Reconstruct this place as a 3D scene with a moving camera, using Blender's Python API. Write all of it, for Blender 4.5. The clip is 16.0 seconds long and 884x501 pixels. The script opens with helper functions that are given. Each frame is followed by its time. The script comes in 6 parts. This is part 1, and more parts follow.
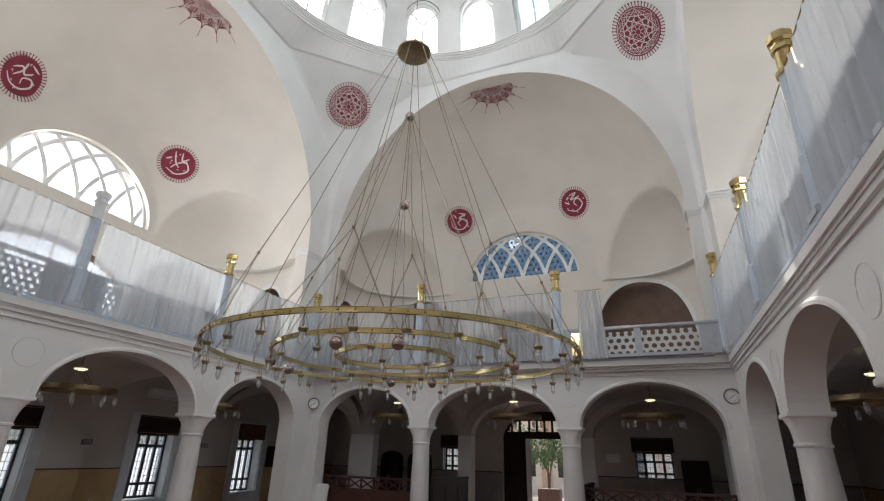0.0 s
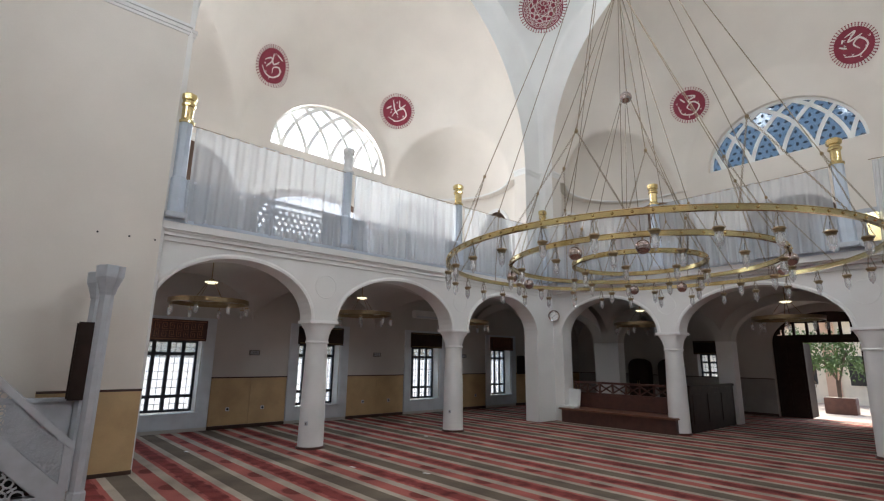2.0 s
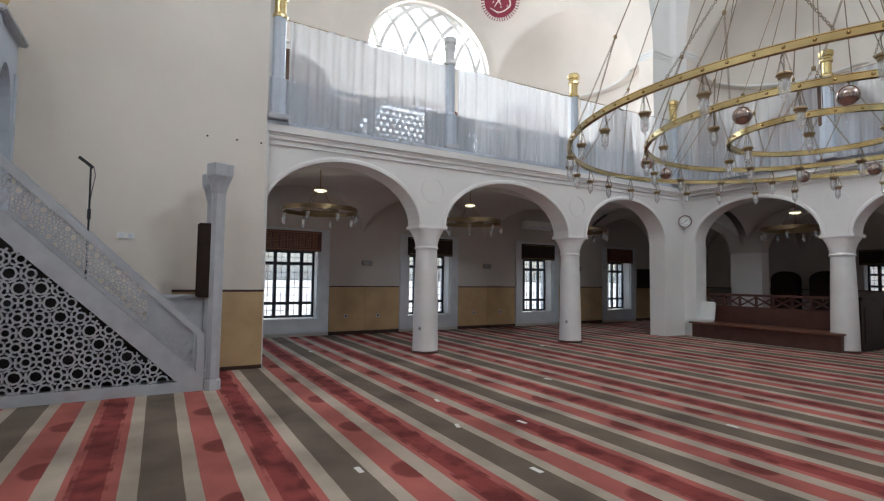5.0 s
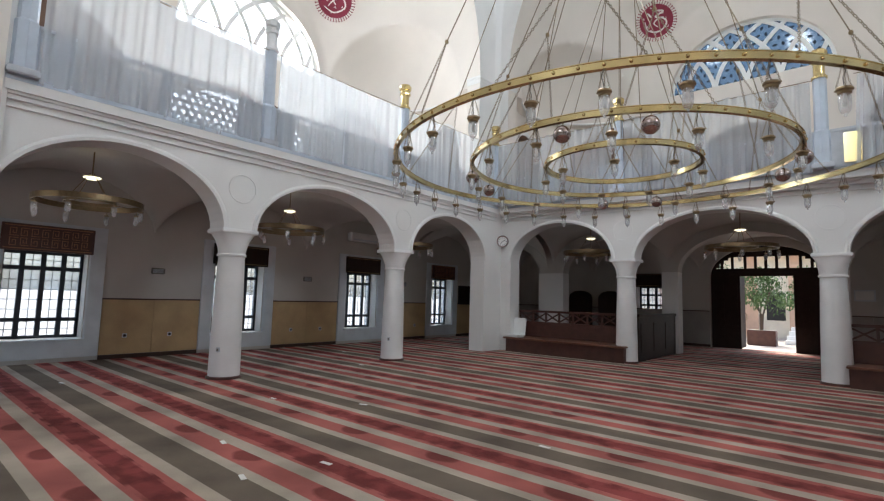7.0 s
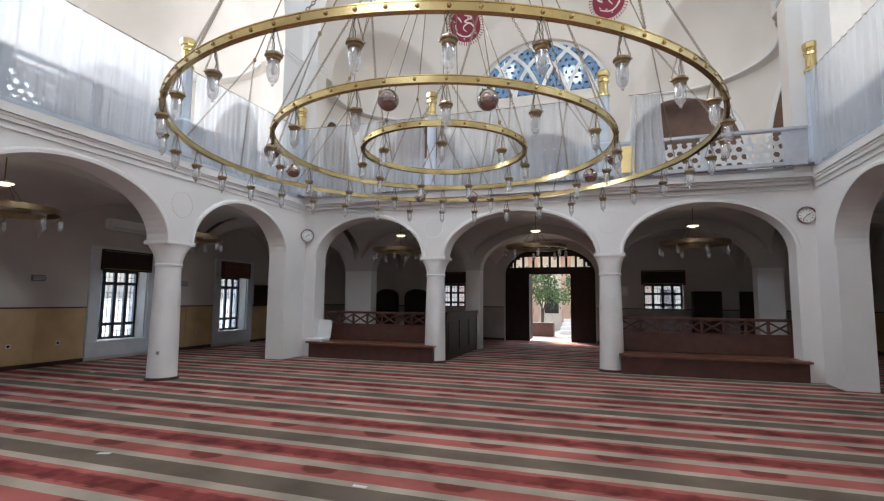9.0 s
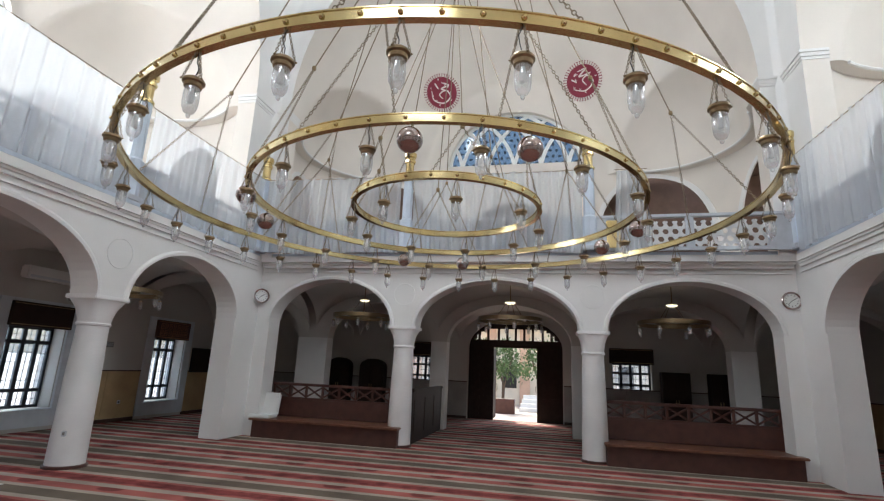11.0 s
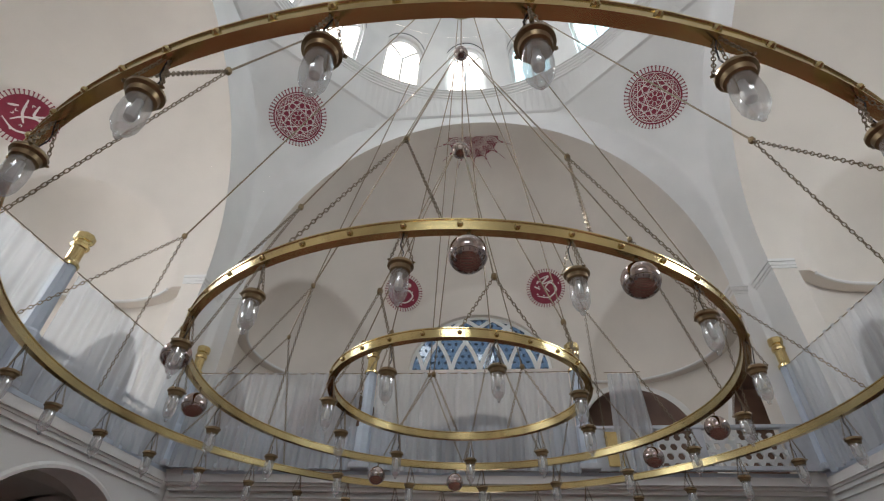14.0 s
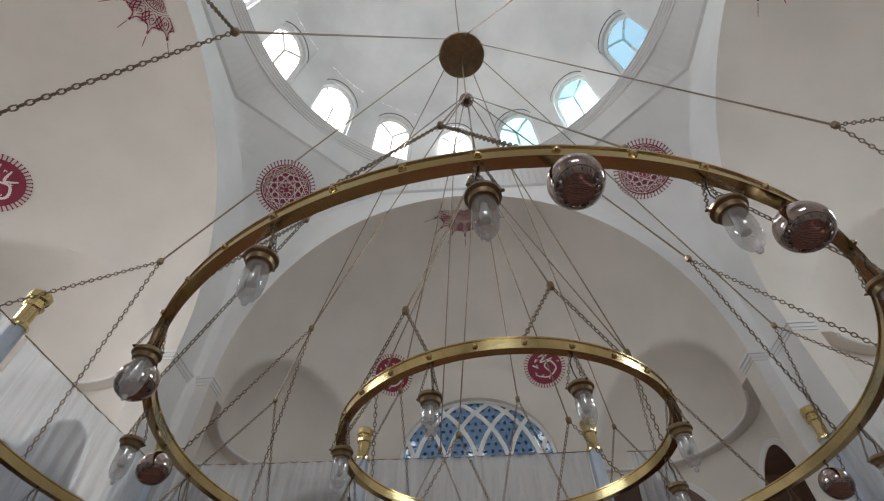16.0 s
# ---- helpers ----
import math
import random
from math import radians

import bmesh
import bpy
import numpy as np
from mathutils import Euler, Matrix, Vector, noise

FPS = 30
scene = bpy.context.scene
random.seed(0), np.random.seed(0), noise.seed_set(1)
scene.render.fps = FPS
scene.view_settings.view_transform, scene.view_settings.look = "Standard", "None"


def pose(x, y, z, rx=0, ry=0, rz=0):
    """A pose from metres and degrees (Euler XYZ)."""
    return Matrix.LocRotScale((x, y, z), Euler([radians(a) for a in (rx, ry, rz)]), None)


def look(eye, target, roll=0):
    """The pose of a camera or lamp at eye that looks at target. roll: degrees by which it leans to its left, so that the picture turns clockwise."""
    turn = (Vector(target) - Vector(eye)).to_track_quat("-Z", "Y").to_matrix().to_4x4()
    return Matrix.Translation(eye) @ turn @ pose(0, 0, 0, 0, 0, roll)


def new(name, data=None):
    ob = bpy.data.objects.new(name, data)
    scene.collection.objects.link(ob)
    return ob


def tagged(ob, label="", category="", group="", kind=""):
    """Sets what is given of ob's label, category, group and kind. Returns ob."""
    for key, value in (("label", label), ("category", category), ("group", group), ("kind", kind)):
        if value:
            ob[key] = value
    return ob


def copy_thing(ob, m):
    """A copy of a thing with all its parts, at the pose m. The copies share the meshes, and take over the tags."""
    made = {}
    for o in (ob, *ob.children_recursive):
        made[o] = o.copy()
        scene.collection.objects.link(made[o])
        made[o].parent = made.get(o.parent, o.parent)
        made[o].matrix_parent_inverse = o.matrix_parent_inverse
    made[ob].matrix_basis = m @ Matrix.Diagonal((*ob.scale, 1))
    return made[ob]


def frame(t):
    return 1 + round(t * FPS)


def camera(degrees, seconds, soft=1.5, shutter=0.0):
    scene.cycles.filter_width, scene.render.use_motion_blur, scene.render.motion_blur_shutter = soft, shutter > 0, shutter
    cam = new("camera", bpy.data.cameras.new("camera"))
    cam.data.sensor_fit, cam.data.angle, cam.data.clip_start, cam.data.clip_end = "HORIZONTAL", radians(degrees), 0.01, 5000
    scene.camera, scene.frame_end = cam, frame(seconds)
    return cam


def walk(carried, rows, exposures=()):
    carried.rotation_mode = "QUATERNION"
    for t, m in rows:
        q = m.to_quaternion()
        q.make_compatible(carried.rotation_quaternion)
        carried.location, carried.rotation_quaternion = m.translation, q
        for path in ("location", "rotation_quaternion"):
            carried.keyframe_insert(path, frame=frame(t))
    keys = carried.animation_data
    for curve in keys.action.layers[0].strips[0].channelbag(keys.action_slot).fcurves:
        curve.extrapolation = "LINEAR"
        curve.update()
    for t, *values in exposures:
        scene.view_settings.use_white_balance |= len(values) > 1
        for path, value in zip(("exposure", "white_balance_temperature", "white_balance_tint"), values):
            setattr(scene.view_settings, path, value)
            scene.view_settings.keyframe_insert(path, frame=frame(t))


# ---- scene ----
cam = camera(83.6, 16.0, soft=1.2)
PATH = [
    (0, (3.87, -7.297, 1.827), (3.158, -5.59, 2.587), 1.7),
    (0.5, (3.841, -7.286, 1.837), (2.906, -5.68, 2.574), 1.2),
    (1, (3.824, -7.293, 1.859), (2.656, -5.811, 2.521), 0.6),
    (1.5, (3.739, -7.276, 1.846), (2.4, -5.894, 2.389), 0.6),
    (2, (3.637, -7.272, 1.797), (2.178, -5.971, 2.221), 0.8),
    (2.5, (3.576, -7.283, 1.744), (2.009, -6.078, 2.048), 1.2),
    (3, (3.52, -7.265, 1.653), (1.851, -6.184, 1.868), 1.3),
    (3.2, (3.475, -7.264, 1.62), (1.769, -6.235, 1.794), 1.5),
    (5.3, (2.822, -6.793, 1.459), (1.088, -5.801, 1.569), 0.6),
    (5.5, (2.794, -6.749, 1.465), (1.089, -5.711, 1.59), 0.8),
    (6, (2.691, -6.614, 1.462), (1.085, -5.431, 1.608), 1.3),
    (6.5, (2.562, -6.427, 1.462), (1.102, -5.07, 1.633), 1.8),
    (7, (2.415, -6.309, 1.46), (1.115, -4.8, 1.648), 1.6),
    (7.5, (2.315, -6.029, 1.461), (1.255, -4.347, 1.682), 1.0),
    (8, (2.191, -5.841, 1.48), (1.32, -4.054, 1.692), 0.7),
    (8.5, (2.048, -5.638, 1.485), (1.319, -3.786, 1.679), 0.7),
    (8.7, (1.952, -5.565, 1.49), (1.27, -3.695, 1.682), 0.6),
    (10.8, (1.102, -4.861, 1.618), (0.67, -2.947, 2.005), 2.3),
    (11, (1.044, -4.787, 1.65), (0.622, -2.888, 2.113), 2.6),
    (11.5, (0.933, -4.523, 1.707), (0.533, -2.679, 2.37), 3.6),
    (12, (0.834, -4.335, 1.722), (0.46, -2.547, 2.537), 4.7),
    (12.5, (0.666, -4.126, 1.761), (0.335, -2.393, 2.703), 4.7),
    (13, (0.523, -3.918, 1.756), (0.244, -2.236, 2.802), 3.9),
    (13.5, (0.411, -3.736, 1.783), (0.183, -2.1, 2.91), 3.0),
    (14, (0.203, -3.566, 1.797), (0.037, -2.005, 3.036), 2.0),
    (14.5, (0.055, -3.425, 1.818), (-0.077, -1.933, 3.143), 0.6),
    (15, (-0.04, -3.206, 1.819), (-0.155, -1.784, 3.221), -0.7),
    (15.5, (-0.135, -2.98, 1.815), (-0.229, -1.612, 3.271), -1.1),
    (16, (-0.243, -2.723, 1.83), (-0.307, -1.417, 3.344), -0.9),
]
walk(cam, [(t, look(eye, target, roll)) for t, eye, target, roll in PATH], [(0.0, 1.2, 6350, 8), (1.5, 1.42, 6300, 8), (3.0, 1.6, 6200, 8), (7.0, 1.66, 6100, 7), (8.5, 1.9, 6080, 9), (11.0, 1.8, 6120, 7), (12.0, 1.6, 6350, 7), (13.0, 1.1, 6450, 9), (14.5, 0.88, 6350, 9), (16.0, 0.68, 6350, 9)])

# ---- world and light ----
world = bpy.data.worlds.new("sky")
scene.world = world
world.use_nodes = True
wn = world.node_tree.nodes
sky = wn.new("ShaderNodeTexSky")
sky.sky_type = "NISHITA"
sky.sun_disc = False
sky.dust_density = 5.0
sky.sun_elevation = radians(60)
sky.sun_rotation = radians(-37)
wn["Background"].inputs[1].default_value = 0.15
world.node_tree.links.new(sky.outputs[0], wn["Background"].inputs[0])


def lamp(name, kind, m, energy, color=(1, 1, 1), size=(1, 1)):
    data = bpy.data.lights.new(name, kind)
    data.energy, data.color = energy, color
    if kind == "AREA":
        data.shape, data.size, data.size_y = "RECTANGLE", size[0], size[1]
    ob = new(name, data)
    ob.matrix_world = m
    return ob


sun = lamp("sun", "SUN", look((0, 0, 0), (0.30, -0.40, -0.87)), 2.0, (1, 0.95, 0.87))
sun.data.angle = radians(0.5)
for sy in (-3.95, -0.2, 3.75, 7.6):
    lamp("stand_in_daylight", "AREA", look((-9.98, sy, 1.3), (0, sy, 1.3)), 4.0, (0.85, 0.94, 1.0), (1.1, 1.5))
    lamp("stand_in_daylight", "AREA", look((9.98, sy, 1.3), (0, sy, 1.3)), 2.5, (0.85, 0.94, 1.0), (1.1, 1.5))
lamp("stand_in_daylight", "AREA", look((-10.15, -0.3, 8.7), (0, -0.3, 6.4)), 130, (0.95, 0.97, 1.0), (3.6, 1.4))
lamp("stand_in_daylight", "AREA", look((-10.22, 0, 5.4), (0, 0, 5.0)), 85, (0.95, 0.98, 1.0), (3.9, 2.0))
lamp("stand_in_daylight", "AREA", look((10.15, 0, 8.7), (0, 0, 5.6)), 150, (0.90, 0.96, 1.0), (3.6, 1.4))
# fill from an added, unseen window behind the walk, brightens the front arcade
lamp("stand_in_daylight", "AREA", look((0, -10.15, 8.7), (0, 0, 4.0)), 95, (0.95, 0.97, 1.0), (3.6, 1.4))
lamp("stand_in_daylight", "AREA", look((-0.1, 13.6, 1.4), (0, 0, 1.2)), 2.5, (1, 0.97, 0.92), (1.4, 2.3))
for i in range(8):
    # sky light through every other window of the dome
    a = radians(22.5 * 2 * i - 1.9)
    lamp("stand_in_daylight", "AREA", look((5.46 * math.sin(a), 5.46 * math.cos(a), 15.6), (0, 0, 12.6)), 38, (0.93, 0.97, 1.0), (1.0, 1.0))

# ---- materials ----


def material(name, color, rough=0.6, metal=0.0, vary=0.08, scale=3.0, bump=0.15, grain=60.0, tint=None, spec=0.5):
    """A surface with stains at one scale and grain with relief at another."""
    m = bpy.data.materials.new(name)
    m.use_nodes = True
    nt = m.node_tree
    n, l = nt.nodes, nt.links
    b = n["Principled BSDF"]
    b.inputs["Roughness"].default_value = rough
    b.inputs["Metallic"].default_value = metal
    b.inputs["Specular IOR Level"].default_value = spec
    tc = n.new("ShaderNodeTexCoord")
    big = n.new("ShaderNodeTexNoise")
    big.inputs["Scale"].default_value, big.inputs["Detail"].default_value = scale, 6
    fine = n.new("ShaderNodeTexNoise")
    fine.inputs["Scale"].default_value, fine.inputs["Detail"].default_value = grain, 4
    l.new(tc.outputs["Object"], big.inputs["Vector"])
    l.new(tc.outputs["Object"], fine.inputs["Vector"])
    ramp = n.new("ShaderNodeValToRGB")
    c2 = tint or [c * (1 - 3 * vary) for c in color]
    ramp.color_ramp.elements[0].position, ramp.color_ramp.elements[1].position = 0.3, 0.62
    ramp.color_ramp.elements[0].color = (*c2, 1)
    ramp.color_ramp.elements[1].color = (*color, 1)
    l.new(big.outputs["Fac"], ramp.inputs["Fac"])
    mix = n.new("ShaderNodeMix")
    mix.data_type, mix.blend_type = "RGBA", "MULTIPLY"
    mix.inputs["Factor"].default_value = min(1.0, vary * 4)
    g = n.new("ShaderNodeMapRange")
    g.inputs["To Min"].default_value, g.inputs["To Max"].default_value = 0.8, 1.15
    l.new(fine.outputs["Fac"], g.inputs["Value"])
    l.new(ramp.outputs["Color"], mix.inputs["A"])
    l.new(g.outputs["Result"], mix.inputs["B"])
    l.new(mix.outputs["Result"], b.inputs["Base Color"])
    if bump:
        bp = n.new("ShaderNodeBump")
        bp.inputs["Strength"].default_value, bp.inputs["Distance"].default_value = bump, 0.01
        l.new(fine.outputs["Fac"], bp.inputs["Height"])
        l.new(bp.outputs["Normal"], b.inputs["Normal"])
    return m


PLASTER = material("white_plaster", (0.79, 0.775, 0.755), 0.85, vary=0.03, scale=0.7, bump=0.12, grain=40)
CREAM_PLASTER = material("cream_plaster", (0.76, 0.70, 0.635), 0.85, vary=0.03, scale=0.7, bump=0.12, grain=40)
STAINED = material("stained_plaster", (0.79, 0.775, 0.755), 0.85, vary=0.04, scale=0.45, bump=0.1, grain=40, tint=(0.60, 0.59, 0.58))
BROWN = material("brown_boards", (0.16, 0.095, 0.065), 0.7, vary=0.08, scale=3)
# darker than the hall's plaster: the shade of the aisles is in its colour
SHADED_PLASTER = material("shaded_aisle_plaster", (0.58, 0.555, 0.52), 0.9, vary=0.04, scale=0.8, bump=0.1, grain=40)
COLUMN = material("painted_column", (0.80, 0.79, 0.78), 0.6, vary=0.03, scale=2, bump=0.08, grain=50)
MARBLE = material("grey_marble", (0.50, 0.52, 0.56), 0.35, vary=0.05, scale=5, bump=0.05, grain=90)
BLUE_GREY = material("blue_grey_paint", (0.52, 0.58, 0.66), 0.5, vary=0.04, scale=4, bump=0.05)
DADO = material("ochre_panel", (0.55, 0.385, 0.20), 0.5, vary=0.07, scale=2, bump=0.05, grain=30)
GREY_PANEL = material("grey_panel", (0.36, 0.34, 0.32), 0.6, vary=0.06, scale=2, bump=0.05, grain=30)
TRIM = material("dark_wood_trim", (0.06, 0.03, 0.02), 0.5, vary=0.08)
WOOD = material("brown_wood", (0.09, 0.034, 0.024), 0.45, vary=0.1, scale=6, bump=0.08)
DARK = material("dark_door_wood", (0.035, 0.02, 0.015), 0.6, vary=0.1, scale=5, bump=0.1, spec=0.2)
PALE_MARBLE = material("pale_marble", (0.72, 0.72, 0.72), 0.4, vary=0.04, scale=5, bump=0.05, grain=90)
BRASS = material("polished_brass", (0.74, 0.59, 0.29), 0.17, 1.0, vary=0.05, scale=6, bump=0.03, grain=30)
OLD_BRASS = material("dark_brass", (0.30, 0.22, 0.125), 0.38, 1.0, vary=0.08, scale=20, bump=0.05)
CHAIN = material("bronze_chain", (0.30, 0.24, 0.17), 0.45, 1.0, vary=0.06, scale=20, bump=0)
# dark reddish tone puts the red carpet's reflection into the silver
CHROME = material("mirror_ball", (0.46, 0.38, 0.36), 0.04, 1.0, vary=0.02, bump=0)
CRIMSON = material("crimson_paint", (0.25, 0.022, 0.048), 0.7, vary=0.06, scale=8, bump=0)
CREAM = material("cream_paint", (0.78, 0.70, 0.66), 0.7, vary=0.03, scale=8, bump=0)
IRON = material("dark_blue_iron", (0.015, 0.02, 0.03), 0.5, vary=0.08, bump=0.03)
FRAME = material("pale_window_stone", (0.66, 0.70, 0.74), 0.6, vary=0.04, scale=3, bump=0.08)
WHITE = material("white_gloss", (0.8, 0.8, 0.78), 0.4, vary=0.02, bump=0)
BLACK = material("black_plastic_and_shade", (0.012, 0.012, 0.013), 0.5, vary=0.05, bump=0.02)


def sheet(name, color, through_color, share, gloss=0.1, alpha=0.0):
    """Thin glass or sheer cloth: part of the light goes through."""
    m = bpy.data.materials.new(name)
    m.use_nodes = True
    n, l = m.node_tree.nodes, m.node_tree.links
    n.remove(n["Principled BSDF"])
    tr = n.new("ShaderNodeBsdfTransparent")
    tr.inputs["Color"].default_value = (*through_color, 1)
    df = n.new("ShaderNodeBsdfDiffuse")
    df.inputs["Color"].default_value = (*color, 1)
    tl = n.new("ShaderNodeBsdfTranslucent")
    tl.inputs["Color"].default_value = (*color, 1)
    m1 = n.new("ShaderNodeMixShader")
    m1.inputs[0].default_value = 0.5
    l.new(df.outputs[0], m1.inputs[1])
    l.new(tl.outputs[0], m1.inputs[2])
    m2 = n.new("ShaderNodeMixShader")
    m2.inputs[0].default_value = share
    l.new(m1.outputs[0], m2.inputs[1])
    l.new(tr.outputs[0], m2.inputs[2])
    gl = n.new("ShaderNodeBsdfGlossy")
    gl.inputs["Roughness"].default_value = 0.05
    m3 = n.new("ShaderNodeMixShader")
    m3.inputs[0].default_value = gloss
    l.new(m2.outputs[0], m3.inputs[1])
    l.new(gl.outputs[0], m3.inputs[2])
    l.new(m3.outputs[0], n["Material Output"].inputs[0])
    return m


CURTAIN = sheet("sheer_curtain", (0.80, 0.82, 0.84), (0.95, 0.97, 1.0), 0.48, 0.0)
PANE = sheet("window_glass", (0.8, 0.85, 0.9), (0.96, 0.98, 1.0), 0.9, 0.05)
TEAL_PANE = sheet("turquoise_glass", (0.5, 0.8, 0.85), (0.60, 0.92, 0.97), 0.7, 0.05)
DOME_PANE = sheet("frosted_glass", (0.85, 0.88, 0.9), (0.97, 0.99, 1.0), 0.75, 0.05)
BLUE_PANE = sheet("blue_glass", (0.04, 0.058, 0.075), (0.068, 0.11, 0.155), 0.5, 0.04)
AISLE_PANE = sheet("aisle_glass", (0.75, 0.80, 0.85), (0.88, 0.93, 0.98), 0.88, 0.05)
LAMP_GLASS = sheet("lamp_glass", (0.88, 0.9, 0.92), (0.97, 0.98, 0.99), 0.75, 0.22)


def carpet_material():
    m = bpy.data.materials.new("striped_carpet")
    m.use_nodes = True
    n, l = m.node_tree.nodes, m.node_tree.links
    b = n["Principled BSDF"]
    b.inputs["Roughness"].default_value = 0.95
    b.inputs["Specular IOR Level"].default_value = 0.15
    tc = n.new("ShaderNodeTexCoord")
    sep = n.new("ShaderNodeSeparateXYZ")
    l.new(tc.outputs["Object"], sep.inputs[0])

    def calc(op, a, c=None):
        q = n.new("ShaderNodeMath")
        q.operation = op
        for i, v in enumerate((a, c)):
            if v is None:
                continue
            if isinstance(v, (int, float)):
                q.inputs[i].default_value = v
            else:
                l.new(v, q.inputs[i])
        return q.outputs[0]

    def clamp(a):
        return calc("MINIMUM", calc("MAXIMUM", a, 0.0), 1.0)

    # one prayer row is 1.22 m deep
    wave = n.new("ShaderNodeTexNoise")
    wave.inputs["Scale"].default_value, wave.inputs["Detail"].default_value = 2.2, 3
    l.new(tc.outputs["Object"], wave.inputs["Vector"])
    drift = calc("MULTIPLY", calc("SUBTRACT", wave.outputs["Fac"], 0.5), 0.015)
    row = calc("DIVIDE", calc("ADD", calc("ADD", sep.outputs["Y"], drift), 6.94 + 12.2), 1.22)
    u = calc("FRACT", row)
    ramp = n.new("ShaderNodeValToRGB")
    ramp.color_ramp.interpolation = "CONSTANT"
    grey, beige, rust, red = (0.160, 0.127, 0.100), (0.42, 0.36, 0.295), (0.39, 0.120, 0.104), (0.25, 0.056, 0.054)
    stops = [(0.0, grey), (0.23, beige), (0.32, rust), (0.50, beige), (0.62, rust), (0.68, red), (0.83, rust), (0.90, beige)]
    el = ramp.color_ramp.elements
    while len(el) < len(stops):
        el.new(0.5)
    for e, (p, c) in zip(el, stops):
        e.position, e.color = p, (*c, 1)
    l.new(u, ramp.inputs[0])
    # a dark half-moon in the rust band of each place
    cell = calc("SUBTRACT", calc("FRACT", calc("DIVIDE", sep.outputs["X"], 1.24)), 0.5)
    dx = calc("MULTIPLY", cell, 1.24)
    dy = calc("MULTIPLY", calc("SUBTRACT", u, 0.41), 1.22)
    tatter = n.new("ShaderNodeTexNoise")
    tatter.inputs["Scale"].default_value, tatter.inputs["Detail"].default_value = 6.0, 4
    l.new(tc.outputs["Object"], tatter.inputs["Vector"])
    ragged = calc("MULTIPLY", calc("SUBTRACT", tatter.outputs["Fac"], 0.5), 0.9)
    across = calc("DIVIDE", dx, 0.20)
    along = calc("DIVIDE", calc("SUBTRACT", dy, 0.08), 0.15)
    moon = clamp(calc("MULTIPLY", calc("SUBTRACT", calc("ADD", 1.0, ragged), calc("ADD", calc("MULTIPLY", across, across), calc("MULTIPLY", along, along))), 2.5))
    mark = calc("MULTIPLY", calc("MULTIPLY", moon, calc("LESS_THAN", calc("ABSOLUTE", dy), 0.112)), 0.85)
    # small blots in the red band
    nz = n.new("ShaderNodeTexNoise")
    nz.inputs["Scale"].default_value, nz.inputs["Detail"].default_value = 4.0, 5
    l.new(tc.outputs["Object"], nz.inputs["Vector"])
    blot = calc("MULTIPLY", clamp(calc("MULTIPLY", calc("SUBTRACT", nz.outputs["Fac"], 0.44), 6.0)), calc("LESS_THAN", calc("ABSOLUTE", calc("SUBTRACT", u, 0.755)), 0.10))
    dark = calc("MAXIMUM", mark, blot)
    mx = n.new("ShaderNodeMix")
    mx.data_type = "RGBA"
    mx.inputs["B"].default_value = (0.145, 0.032, 0.030, 1)
    l.new(ramp.outputs["Color"], mx.inputs["A"])
    l.new(calc("MULTIPLY", dark, 0.9), mx.inputs["Factor"])
    pile = n.new("ShaderNodeTexNoise")
    pile.inputs["Scale"].default_value, pile.inputs["Detail"].default_value = 180.0, 3
    l.new(tc.outputs["Object"], pile.inputs["Vector"])
    wear = n.new("ShaderNodeTexNoise")
    wear.inputs["Scale"].default_value, wear.inputs["Detail"].default_value = 1.1, 7
    l.new(tc.outputs["Object"], wear.inputs["Vector"])
    mul = n.new("ShaderNodeMix")
    mul.data_type, mul.blend_type = "RGBA", "MULTIPLY"
    mul.inputs["Factor"].default_value = 1.0
    l.new(mx.outputs["Result"], mul.inputs["A"])
    l.new(calc("ADD", calc("MULTIPLY", pile.outputs["Fac"], 0.5), calc("ADD", calc("MULTIPLY", wear.outputs["Fac"], 1.7), -0.08)), mul.inputs["B"])
    l.new(mul.outputs["Result"], b.inputs["Base Color"])
    bp = n.new("ShaderNodeBump")
    bp.inputs["Strength"].default_value, bp.inputs["Distance"].default_value = 0.4, 0.01
    l.new(pile.outputs["Fac"], bp.inputs["Height"])
    l.new(bp.outputs["Normal"], b.inputs["Normal"])
    return m


CARPET = carpet_material()

# ---- building tools ----


def mesh_ob(name, bm, mat, parent=None, smooth=False, weld=False):
    if weld:
        bmesh.ops.remove_doubles(bm, verts=bm.verts, dist=0.0005)
        bmesh.ops.recalc_face_normals(bm, faces=bm.faces)
    me = bpy.data.meshes.new(name)
    bm.to_mesh(me)
    bm.free()
    me.materials.append(mat)
    if smooth:
        for p in me.polygons:
            p.use_smooth = True
        me.set_sharp_from_angle(angle=radians(38))
    ob = new(name, me)
    if parent is not None:
        ob.parent = parent
    return ob


def part(name, bm, mat, parent, label="", smooth=False, weld=False):
    ob = mesh_ob(name, bm, mat, parent, smooth, weld)
    return tagged(ob, label) if label else ob


def structure(name, bm, mat, label, category, smooth=False, weld=False):
    return tagged(mesh_ob(name, bm, mat, None, smooth, weld), label, category, kind="structure")


def thing(name, label, category, m=None, group=""):
    ob = new(name)
    ob.empty_display_size = 0.1
    ob.matrix_world = m if m is not None else Matrix()
    return tagged(ob, label, category, group)


def box(bm, x0, x1, y0, y1, z0, z1, bevel=0.0, m=None):
    r = bmesh.ops.create_cube(bm, size=1)
    for v in r["verts"]:
        v.co = Vector(((x0 + x1) / 2 + v.co.x * (x1 - x0), (y0 + y1) / 2 + v.co.y * (y1 - y0), (z0 + z1) / 2 + v.co.z * (z1 - z0)))
        if m is not None:
            v.co = m @ v.co
    if bevel:
        es = list({e for v in r["verts"] for e in v.link_edges})
        bmesh.ops.bevel(bm, geom=es, offset=bevel, segments=2, affect="EDGES")
    return bm


